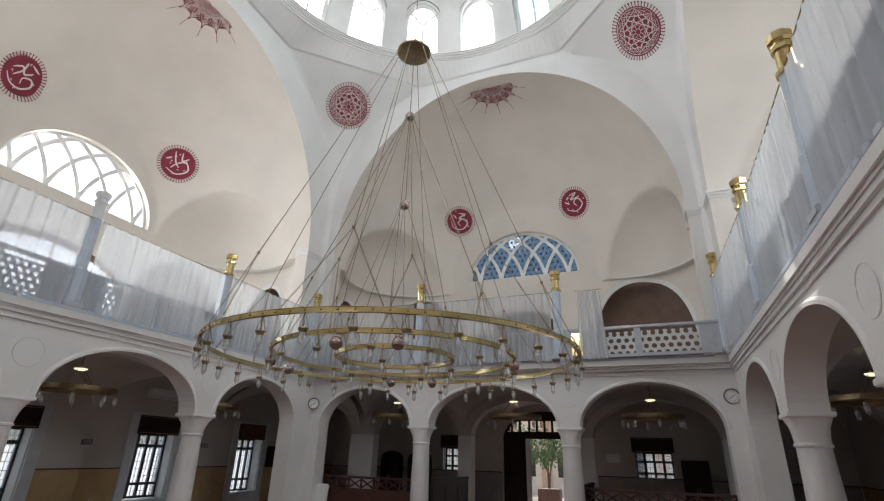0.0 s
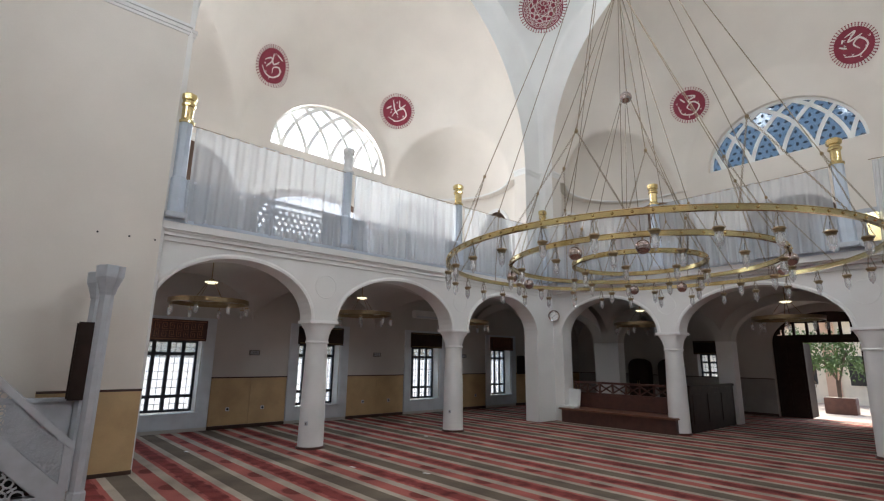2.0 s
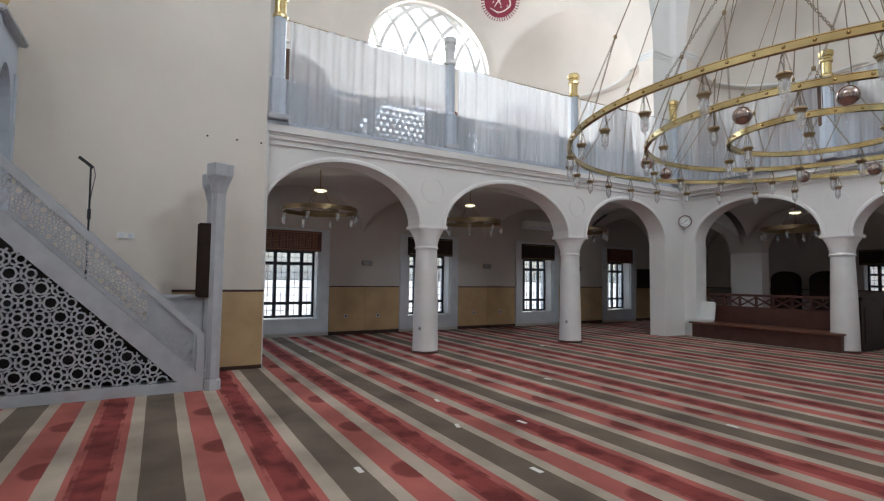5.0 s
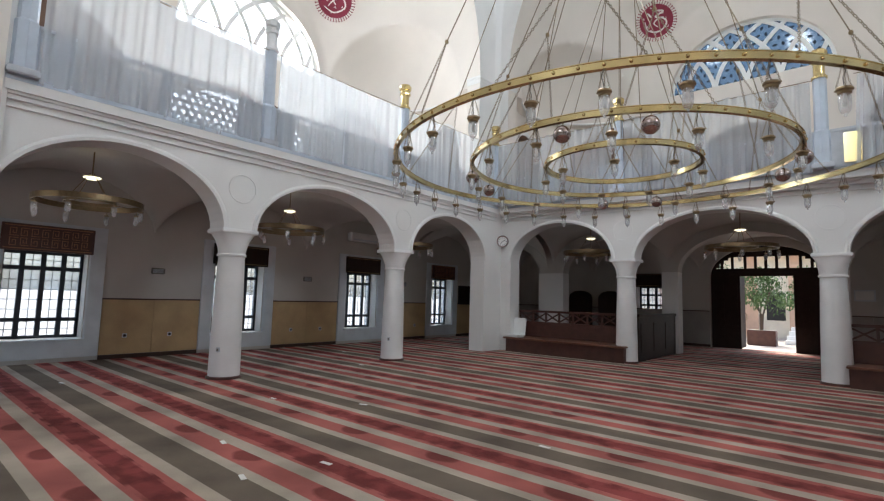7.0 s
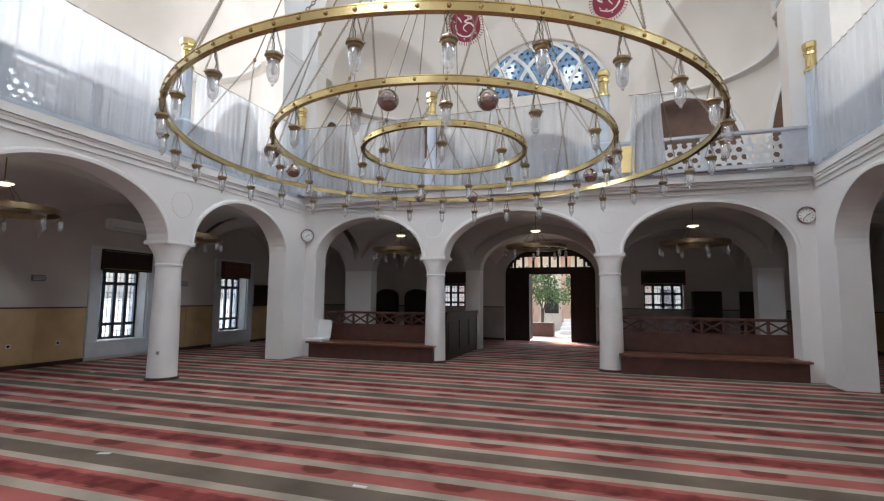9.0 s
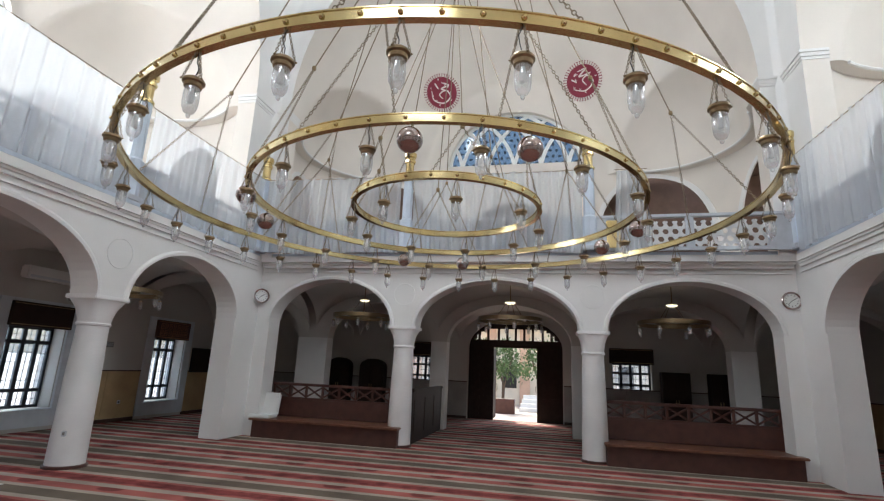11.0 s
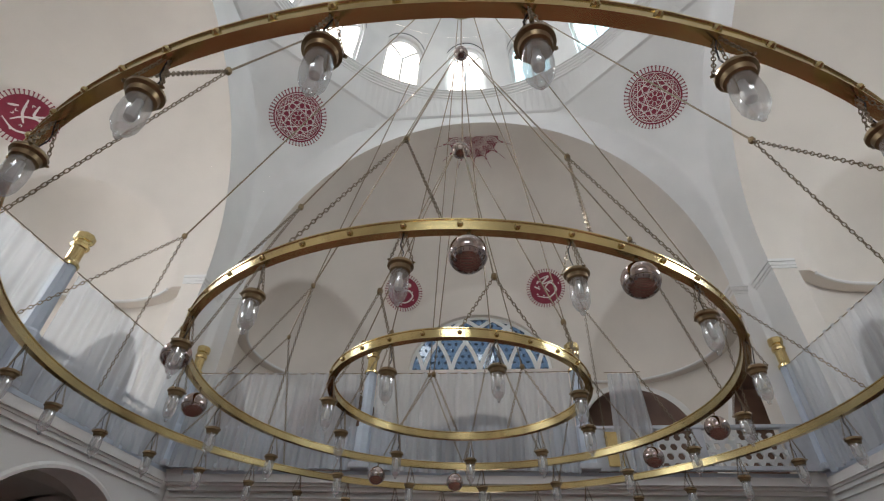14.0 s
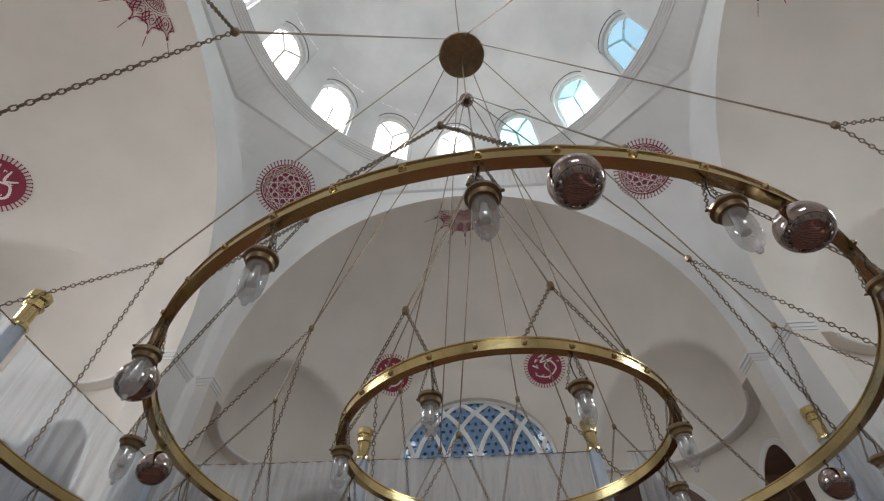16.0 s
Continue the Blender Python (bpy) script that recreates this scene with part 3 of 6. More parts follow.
# columns
def column(x, y):
    col = thing("column", "white painted round column with a flared square capital", "column", pose(x, y, 0), "columns of the arcades")
    bm = lathe(bmesh.new(), [(0.0, 0.0), (0.285, 0.0), (0.285, 0.035), (0.262, 0.045), (0.0, 0.046)], 32)
    part("base", bm, WOOD, col, "dark red carpet collar round the foot")
    bm = lathe(bmesh.new(), [(0.255, 0.03), (0.252, 0.3), (0.238, 1.2), (0.215, 2.0), (0.215, 2.06)], 40)
    part("shaft", bm, COLUMN, col, smooth=True)
    bm = lathe(bmesh.new(), [(0.215, 2.05), (0.238, 2.055), (0.242, 2.085), (0.225, 2.10), (0.225, 2.12)], 40)
    part("collar", bm, COLUMN, col, smooth=True)
    bm = bmesh.new()
    rings = []
    for q, z in ((0.0, 2.11), (0.12, 2.2), (0.4, 2.32), (0.85, 2.42), (1.0, 2.45)):
        ring = []
        for i in range(32):
            a = 2 * math.pi * i / 32
            ux, uy = math.cos(a), math.sin(a)
            k = 1 / max(abs(ux), abs(uy))
            sq = Vector((ux * min(k, 1.3) * 0.30, uy * min(k, 1.3) * 0.27))
            p = Vector((ux, uy)) * 0.222 * (1 - q) + sq * q
            ring.append(bm.verts.new((p.x, p.y, z)))
        rings.append(ring)
    for a, b in zip(rings, rings[1:]):
        for i in range(32):
            bm.faces.new((a[i], a[(i + 1) % 32], b[(i + 1) % 32], b[i]))
    box(bm, -0.325, 0.325, -0.29, 0.29, 2.45, 2.522, bevel=0.012)
    part("capital", bm, COLUMN, col, smooth=True)
    return col


turned = pose(0, 0, 0, 0, 0, 90)
first = column(-5.94, -2.2)
first.matrix_world = pose(-5.94, -2.2, 0, 0, 0, 90)
copy_thing(first, pose(-5.94, 1.72, 0, 0, 0, 90))
for y in (-2.2, 1.72):
    copy_thing(first, pose(5.94, y, 0, 0, 0, 90))
for x in (-2.12, 1.92):
    copy_thing(first, pose(x, 6.0, 0))

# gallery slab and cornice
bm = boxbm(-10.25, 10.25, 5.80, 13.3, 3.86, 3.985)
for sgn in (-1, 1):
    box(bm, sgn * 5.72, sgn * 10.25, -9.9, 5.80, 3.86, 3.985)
structure("ceiling_aisles", bm, SHADED_PLASTER, "plaster aisle ceiling below the gallery", "ceiling")


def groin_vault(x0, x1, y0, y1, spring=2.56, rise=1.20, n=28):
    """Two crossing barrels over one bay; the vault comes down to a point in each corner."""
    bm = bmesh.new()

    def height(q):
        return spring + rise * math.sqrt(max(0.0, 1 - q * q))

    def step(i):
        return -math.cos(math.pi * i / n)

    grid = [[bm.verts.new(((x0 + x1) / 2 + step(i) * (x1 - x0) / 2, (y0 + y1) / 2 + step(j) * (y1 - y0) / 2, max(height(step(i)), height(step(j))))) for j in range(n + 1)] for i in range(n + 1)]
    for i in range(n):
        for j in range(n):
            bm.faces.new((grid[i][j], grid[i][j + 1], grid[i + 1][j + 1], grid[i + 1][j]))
    structure("ceiling_vault", bm, SHADED_PLASTER, "plaster groin vault over one bay of the aisle", "vault", smooth=True)


for sgn in (-1, 1):
    for y0, y1 in ((-5.55, -2.2), (-2.2, 1.72), (1.72, 5.85), (6.0, 9.4), (9.82, 13.05)):
        groin_vault(min(sgn * 6.16, sgn * 9.56), max(sgn * 6.16, sgn * 9.56), y0, y1)
for x0, x1 in ((-5.95, -2.12), (-2.12, 1.92), (1.92, 5.95)):
    groin_vault(x0, x1, 6.2, 9.42)
    groin_vault(x0, x1, 9.8, 13.06)
bm = bmesh.new()
for out, z0, z1 in ((0.0, 3.90, 4.03), (0.07, 3.86, 3.90), (0.13, 3.80, 3.86), (0.19, 3.70, 3.725)):
    box(bm, -5.62 + 0.0, 5.62, 5.46 + out * 1.4, 5.78, z0, z1)
structure("trim_cornice_front", bm, PLASTER, "stepped plaster cornice along the gallery edge", "cornice")
for sgn in (-1, 1):
    bm = bmesh.new()
    for out, z0, z1 in ((0.0, 3.90, 4.03), (0.035, 3.86, 3.90), (0.055, 3.80, 3.86), (0.07, 3.70, 3.725)):
        box(bm, sgn * (5.60 + out), sgn * 5.73, -5.42, 5.46 + out, z0, z1)
    structure("trim_cornice_side", bm, PLASTER, "stepped plaster cornice along the gallery edge", "cornice")
bm = boxbm(-5.62, 5.62, 5.455, 5.62, 4.03, 4.09)
for sgn in (-1, 1):
    box(bm, sgn * 5.595, sgn * 5.85, -5.42, 5.455, 4.03, 4.09)
structure("trim_kerb", bm, BLUE_GREY, "blue-grey stone kerb below the balustrade", "kerb")

# gallery posts with gilded heads
def gallery_post(x, y, head=BRASS, label="blue-grey marble gallery post with a gilded lantern head", look_of="gilded"):
    post = thing("gallery_post", label, "post", pose(x, y, 4.09), "posts along the gallery")
    part("shaft", lathe(bmesh.new(), [(0.0, 0.0), (0.15, 0.0), (0.15, 0.72), (0.115, 0.76), (0.112, 1.78), (0.0, 1.78)], 8), BLUE_GREY, post)
    part("base_block", boxbm(-0.17, 0.17, -0.17, 0.17, 0, 0.1, bevel=0.015), MARBLE, post)
    bm = lathe(bmesh.new(), [(0.0, 1.78), (0.13, 1.78), (0.135, 1.82), (0.11, 1.84), (0.095, 1.88), (0.095, 2.1), (0.11, 2.12)], 32)
    for v in bm.verts:
        if v.index >= 0 and 1.86 < v.co.z < 2.11:
            a = math.atan2(v.co.y, v.co.x)
            v.co.x, v.co.y = v.co.x * (1 + 0.12 * math.cos(8 * a)), v.co.y * (1 + 0.12 * math.cos(8 * a))
    part("lantern", bm, head, post, look_of + " fluted lantern")
    bm = lathe(bmesh.new(), [(0.0, 2.11), (0.125, 2.11), (0.13, 2.16), (0.105, 2.18), (0.105, 2.22), (0.14, 2.24), (0.145, 2.33), (0.12, 2.36), (0.0, 2.36)], 8)
    part("cap", bm, head, post, look_of + " octagonal cap")
    return post


post0 = gallery_post(-5.66, -5.24)
POSTS = [(-5.75, -1.81), (-5.75, 1.67), (-5.64, 5.30), (-2.06, 5.40), (1.87, 5.40), (5.64, 5.30), (5.75, 1.67), (5.75, -1.81), (5.66, -5.24)]
for x, y in POSTS:
    if (x, y) == (-5.75, -1.81):
        gallery_post(x, y, PALE_MARBLE, "blue-grey marble gallery post with a bare white marble head", "white marble")
    else:
        copy_thing(post0, pose(x, y, 4.09))

# pierced balustrade panels and curtains, bay by bay
ENDS = [(-5.66, -5.24)] + POSTS
BAYS = list(zip(ENDS, ENDS[1:]))


def bay_frame(a, b):
    d = Vector((b[0] - a[0], b[1] - a[1], 0))
    return d.length, Matrix.LocRotScale((a[0], a[1], 4.09), Euler((0, 0, math.atan2(d.y, d.x))), None)


def clip_line(px, pz, dx, dz, w, h):
    lo, hi = -99.0, 99.0
    for p, d, m in ((px, dx, w), (pz, dz, h)):
        if abs(d) < 1e-9:
            if p < 0 or p > m:
                return None
            continue
        t0, t1 = sorted(((0 - p) / d, (m - p) / d))
        lo, hi = max(lo, t0), min(hi, t1)
    return (lo, hi) if hi - lo > 0.02 else None


def lattice(bm, x0, x1, z0, z1, step, bar, depth, put):
    """Three families of bars, which leave triangles and hexagons."""
    w, h = x1 - x0, z1 - z0
    for ang in (0, 60, 120):
        dx, dz = math.cos(radians(ang)), math.sin(radians(ang))
        nx, nz = -dz, dx
        for i in range(-80, 81):
            off = (i + 0.5) * step
            r = clip_line(nx * off, nz * off, dx, dz, w, h)
            if not r:
                continue
            q = []
            for t, sg in ((r[0], -1), (r[0], 1), (r[1], 1), (r[1], -1)):
                q.append((x0 + nx * off + dx * t + sg * nx * bar, z0 + nz * off + dz * t + sg * nz * bar))
            f = [bm.verts.new(put(x, -depth, z)) for x, z in q]
            g = [bm.verts.new(put(x, depth, z)) for x, z in q]
            bm.faces.new(f)
            bm.faces.new(g[::-1])
            for j in range(4):
                bm.faces.new((f[j], f[(j + 1) % 4], g[(j + 1) % 4], g[j]))


for n_bay, (a, b) in enumerate(BAYS):
    w, m = bay_frame(a, b)
    cell, bar = (0.155, 0.022) if n_bay == 5 else (0.112, 0.016)
    rail = thing("balustrade", "pale marble balustrade with a pierced star lattice", "balustrade", m, "balustrades along the gallery")
    bm = bmesh.new()
    for i in range(2):
        lattice(bm, 0.55 + i * (w - 0.95) / 2, 0.4 + (i + 1) * (w - 0.95) / 2, 0.08, 0.60, cell, bar, 0.02, lambda x, y, z: (x, y, z))
    part("lattice", bm, PALE_MARBLE if n_bay == 5 else MARBLE, rail)
    for i in range(3):
        c = 0.475 + i * (w - 0.95) / 2
        part("panel_post", boxbm(c - 0.075, c + 0.075, -0.04, 0.04, 0.0, 0.68, bevel=0.008), MARBLE, rail)
    part("end_panel", boxbm(0.12, 0.40, -0.03, 0.03, 0.0, 0.68), MARBLE, rail)
    part("end_panel", boxbm(w - 0.40, w - 0.12, -0.03, 0.03, 0.0, 0.68), MARBLE, rail)
    part("handrail", boxbm(0.12, w - 0.12, -0.055, 0.055, 0.68, 0.745, bevel=0.012), MARBLE, rail)
    part("foot_rail", boxbm(0.4, w - 0.4, -0.045, 0.045, 0.0, 0.075, bevel=0.008), MARBLE, rail)


def curtain(m, x0, x1, z0, z1, waves, seed, amp=0.035, flare=0.0):
    rnd = random.Random(seed)
    n, rows = int((x1 - x0) * 60), 10
    ph = [rnd.uniform(0, 6.28) for _ in range(4)]
    bm = bmesh.new()
    grid = []
    for j in range(rows + 1):
        v = j / rows
        line = []
        for i in range(n + 1):
            x = x0 + (x1 - x0) * i / n
            q = waves * (x - x0)
            y = amp * (0.45 + 0.55 * v) * (math.sin(q + ph[0] + 0.7 * math.sin(q * 0.23 + ph[1])) + 0.5 * math.sin(q * 1.9 + ph[2] + v)) + 0.02 * math.sin(q * 0.17 + ph[3]) * v
            sag = 0.018 * abs(math.sin(x * 5 + ph[1])) + 0.02 * math.sin(x * 1.2 + ph[2])
            line.append(bm.verts.new((x + (x - (x0 + x1) / 2) * flare * v, y - 0.09, z1 + (z0 - z1) * v - sag * (1 - v) + 0.03 * math.sin(x * 2.3 + ph[0]) * v)))
        grid.append(line)
    for r, q in zip(grid, grid[1:]):
        for i in range(n):
            bm.faces.new((r[i], r[i + 1], q[i + 1], q[i]))
    c = thing("curtain", "sheer white curtain hanging in folds behind the gallery posts", "curtain", m, "curtains along the gallery")
    part("cloth", bm, CURTAIN, c, smooth=True)
    bm = bmesh.new()
    tube(bm, [(x0 - 0.05, -0.09, z1), ((x0 + x1) / 2, -0.09, z1 - 0.015), (x1 + 0.05, -0.09, z1)], 0.008)
    part("wire", bm, CHAIN, c)
    return c


for i, (a, b) in enumerate(BAYS):
    w, m = bay_frame(a, b)
    flip = m @ pose(w, 0, 0, 0, 0, 180)
    if i == 5:
        curtain(m, 0.56, 1.10, 0.0, 1.72, 46, 40, 0.05, 0.35)
    else:
        curtain(m, 0.15, w - 0.15, -0.03, 1.75, 24 if i < 3 else 30, i)
# brass plates on the balustrade ends
for x in (2.32, 5.42):
    p = boxbm(x - 0.13, x + 0.13, 5.30, 5.35, 4.15, 4.72, bevel=0.01)
    t = thing("brass_plate", "polished brass plate on the gallery balustrade", "plate", None, "brass plates")
    part("plate", p, BRASS, t)

# ---- outer walls ----
WINDOWS_Y = [(-4.70, -3.40), (-0.82, 0.46), (3.18, 4.40), (7.05, 8.20)]
for name, sgn in (("wall_outer_left", -1), ("wall_outer_right", 1)):
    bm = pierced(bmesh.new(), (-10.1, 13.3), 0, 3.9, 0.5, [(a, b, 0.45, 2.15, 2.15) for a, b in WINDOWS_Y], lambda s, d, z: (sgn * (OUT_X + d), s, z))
    structure(name, bm, SHADED_PLASTER, "white plaster aisle wall with four windows", "wall")
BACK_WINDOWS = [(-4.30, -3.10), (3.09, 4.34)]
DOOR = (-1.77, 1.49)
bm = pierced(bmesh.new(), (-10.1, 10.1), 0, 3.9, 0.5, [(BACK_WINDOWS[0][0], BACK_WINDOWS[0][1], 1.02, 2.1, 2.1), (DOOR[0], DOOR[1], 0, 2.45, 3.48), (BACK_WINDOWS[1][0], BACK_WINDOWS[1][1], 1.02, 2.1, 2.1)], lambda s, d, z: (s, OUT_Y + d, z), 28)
structure("wall_entrance", bm, SHADED_PLASTER, "white plaster entrance wall with an arched doorway", "wall")
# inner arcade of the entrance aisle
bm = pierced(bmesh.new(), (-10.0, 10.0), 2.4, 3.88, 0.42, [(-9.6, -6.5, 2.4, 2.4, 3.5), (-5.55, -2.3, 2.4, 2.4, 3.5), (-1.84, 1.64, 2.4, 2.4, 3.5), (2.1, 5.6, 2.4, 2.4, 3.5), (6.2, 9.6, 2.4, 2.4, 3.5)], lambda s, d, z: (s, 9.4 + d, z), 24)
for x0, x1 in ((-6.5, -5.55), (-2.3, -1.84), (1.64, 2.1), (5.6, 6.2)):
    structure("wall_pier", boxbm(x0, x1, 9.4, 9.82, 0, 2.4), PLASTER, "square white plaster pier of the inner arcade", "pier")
structure("wall_arcade_inner", bm, SHADED_PLASTER, "white plaster inner arcade of the entrance aisle", "arcade wall")


def wainscot(name, m, s0, s1, mat=DADO, colour="ochre"):
    """Boards with a dark rail along a wall; local x runs along it and y points into the room."""
    n = max(1, round((s1 - s0) / 1.0))
    bm = bmesh.new()
    for i in range(n):
        box(bm, s0 + (s1 - s0) * i / n + 0.003, s0 + (s1 - s0) * (i + 1) / n - 0.003, 0.002, 0.022, 0.09, 1.22)
    bmesh.ops.transform(bm, matrix=m, verts=bm.verts)
    structure("baseboard_" + name, bm, mat, colour + " wainscot panels along the aisle wall", "wainscot")
    bm = boxbm(s0, s1, 0.002, 0.035, 1.22, 1.25)
    box(bm, s0, s1, 0.002, 0.03, 0.0, 0.085)
    bmesh.ops.transform(bm, matrix=m, verts=bm.verts)
    structure("trim_" + name, bm, TRIM, "dark wooden rail of the wainscot", "trim")


def window(name, m, w, z0, z1, cols, val, surround=True):
    """A barred window; local x along the wall, y into the room, the wall's face at y = 0."""
    win = tagged(new(name), "dark blue iron window with small leaded panes", "window", kind="structure")
    win.matrix_world = m
    bm = bmesh.new()
    for x in [0.0] + [w * i / cols for i in range(1, cols)] + [w]:
        r = 0.042 if 0 < x < w else 0.055
        box(bm, x - r, x + r, -0.36, -0.30, z0, z1)
    lines = (z0 + 0.02, z0 + 0.36, z1 - 0.32, z1 - 0.02)
    for z in lines:
        box(bm, 0, w, -0.355, -0.305, z - 0.036, z + 0.036)
    part("window_frame", bm, IRON, win)
    bm = bmesh.new()
    for i in range(cols * 2):
        if i % 2:
            x = w * i / (2 * cols)
            box(bm, x - 0.006, x + 0.006, -0.345, -0.333, z0, z1)
    z = z0 + 0.18
    while z < z1 - 0.1:
        box(bm, 0, w, -0.344, -0.334, z - 0.006, z + 0.006)
        z += 0.19
    part("lead_bars", bm, IRON, win)
    for i in range(cols):
        p = part("pane", boxbm(w * i / cols + 0.03, w * (i + 1) / cols - 0.03, -0.332, -0.328, z0, z1), AISLE_PANE, win)
        p.visible_shadow = False
    if surround:
        bm = bmesh.new()
        g = 0.30
        for x0, x1 in ((-g, -0.02), (w + 0.02, w + g)):
            box(bm, x0, x1, 0.0, 0.05, 0.08, z1 + 0.55, bevel=0.012)
        box(bm, -g + 0.0, w + g, 0.003, 0.047, 0.08, z0 - 0.02, bevel=0.012)
        box(bm, -0.02, w + 0.02, 0.0, 0.045, z1 + 0.35, z1 + 0.55)
        part("surround", bm, FRAME, win, "pale grey stone surround")
        part("window_sill", boxbm(-0.06, w + 0.06, -0.30, 0.10, z0 - 0.05, z0 - 0.005, bevel=0.01), FRAME, win)
    v = thing("window_valance", "dark red wooden valance with a gold fret pattern", "valance", m, "valances over the windows")
    part("board", boxbm(-0.06, w + 0.08, 0.05 if surround else 0.0, 0.11, z1 - 0.02, z1 + 0.48, bevel=0.008), WOOD if val else DARK, v)
    bm = bmesh.new()
    for zz in (z1 + 0.02, z1 + 0.44):
        box(bm, -0.02, w + 0.04, 0.11, 0.116, zz - 0.008, zz + 0.008)
    if val:
        # two rows of square spirals, turned alternately
        n = int(w / 0.15)
        step = (w - 0.04) / n
        for row in range(2):
            base = z1 + 0.065 + row * 0.18
            for i in range(n):
                x, flip = 0.03 + i * step, (i + row) % 2
                for x0, x1, y0, y1 in ((0, 0.13, 0, 0.011), (0.119, 0.13, 0.011, 0.15), (0.03, 0.119, 0.139, 0.15), (0.03, 0.041, 0.045, 0.139), (0.041, 0.09, 0.045, 0.056), (0.079, 0.09, 0.056, 0.1)):
                    if flip:
                        y0, y1 = 0.15 - y1, 0.15 - y0
                    box(bm, x + x0, x + x1, 0.11, 0.117, base + y0, base + y1)
    part("fret", bm, OLD_BRASS if not val else material("gold_on_red", (0.42, 0.20, 0.10), 0.5, 0.3), v, "thin golden fret lines")
    return win


k = 0
for sgn in (-1, 1):
    # into the room: +x on the left wall, -x on the right wall
    edges = []
    for a, b in WINDOWS_Y:
        k += 1
        if sgn < 0:
            m = pose(-OUT_X, b, 0, 0, 0, -90)
        else:
            m = pose(OUT_X, a, 0, 0, 0, 90)
        window("window_%d" % k, m, b - a, 0.45, 2.13, 4, a < -3 or a > 3.5)
        edges += [a - 0.31, b + 0.31]
    stops = [-5.6] + edges + [13.0]
    for a, b in zip(stops[::2], stops[1::2]):
        if b - a > 0.15:
            if sgn < 0:
                wainscot("aisle", pose(-OUT_X, b, 0, 0, 0, -90), 0, b - a)
            else:
                wainscot("aisle", pose(OUT_X, a, 0, 0, 0, 90), 0, b - a)
for a, b in BACK_WINDOWS:
    k += 1
    window("window_%d" % k, pose(b, OUT_Y, 0, 0, 0, 180), b - a, 1.02, 2.08, 4, False, False)
for a, b in ((-9.5, -1.8), (1.52, 9.5)):
    wainscot("entrance", pose(b, OUT_Y, 0, 0, 0, 180), 0, b - a, GREY_PANEL, "grey painted")

# ---- entrance door ----
door = tagged(new("door_1"), "tall dark wooden arched double door, its middle standing open", "door", kind="structure")
door.matrix_world = pose(0, OUT_Y + 0.12, 0)
cx, hw = (DOOR[0] + DOOR[1]) / 2, (DOOR[1] - DOOR[0]) / 2


def arch_z(x):
    return 2.45 + 1.03 * math.sqrt(max(0, 1 - ((x - cx) / hw) ** 2))


bm = boxbm(DOOR[0], -0.88, 0, 0.1, 0, 2.46)
box(bm, 0.62, DOOR[1], 0, 0.1, 0, 2.46)
box(bm, DOOR[0], DOOR[1], 0.002, 0.098, 2.46, 2.72)
part("door_frame", bm, DARK, door)
bm = bmesh.new()
for x0, x1 in ((DOOR[0] + 0.1, -1.36), (-1.28, -0.94), (0.68, 1.02), (1.10, DOOR[1] - 0.1)):
    for z0, z1 in ((0.15, 0.8), (0.9, 1.6), (1.7, 2.35)):
        box(bm, x0, x1, -0.025, 0.0, z0, z1, bevel=0.012)
part("door_panel", bm, DARK, door)
bm = bmesh.new()
bars = [DOOR[0] + 0.12, -1.42, -1.10, -0.72, -0.42, -0.12, 0.18, 0.48, 0.82, 1.12, DOOR[1] - 0.12]
for x in bars:
    if arch_z(x) > 2.75:
        box(bm, x - 0.04, x + 0.04, 0.01, 0.09, 2.72, arch_z(x) - 0.005)
for i in range(24):
    x0, x1 = DOOR[0] + (2 * hw) * i / 24, DOOR[0] + (2 * hw) * (i + 1) / 24
    top = max(arch_z(x0), arch_z(x1)) - 0.0
    low = min(max(2.72, min(arch_z(x0), arch_z(x1)) - 0.12), max(3.12, 2.72))
    box(bm, x0, x1, 0.012, 0.088, min(low, 3.12), max(top, low + 0.02))
part("transom", bm, DARK, door)
for sgn, x in ((-1, -0.88), (1, 0.62)):
    leaf = part("door_leaf", boxbm(min(x, x + sgn * 0.06), max(x, x + sgn * 0.06), 0.1, 0.85, 0.02, 2.44, bevel=0.01), DARK, door)
    part("door_handle", tube(bmesh.new(), [(x - sgn * 0.02, 0.7, 0.95), (x - sgn * 0.06, 0.7, 1.0), (x - sgn * 0.06, 0.7, 1.15), (x - sgn * 0.02, 0.7, 1.2)], 0.012), OLD_BRASS, leaf)

# ---- lunette tracery ----
def strip2d(bm, pts, width, put, d0=0.0, d1=0.05):
    """A bar of that width along a flat line of points; put(u, v, d) places it."""
    n = len(pts)
    sec = []
    for i in range(n):
        a, b = pts[max(0, i - 1)], pts[min(n - 1, i + 1)]
        t = Vector((b[0] - a[0], b[1] - a[1]))
        t = t.normalized() if t.length > 1e-9 else Vector((1, 0))
        nx, ny = -t.y * width / 2, t.x * width / 2
        u, v = pts[i]
        sec.append([bm.verts.new(put(u + s * nx, v + s * ny, d)) for s, d in ((-1, d0), (1, d0), (1, d1), (-1, d1))])
    for a, b in zip(sec, sec[1:]):
        for j in range(4):
            bm.faces.new((a[j], a[(j + 1) % 4], b[(j + 1) % 4], b[j]))
    bm.faces.new(sec[0][::-1])
    bm.faces.new(sec[-1])


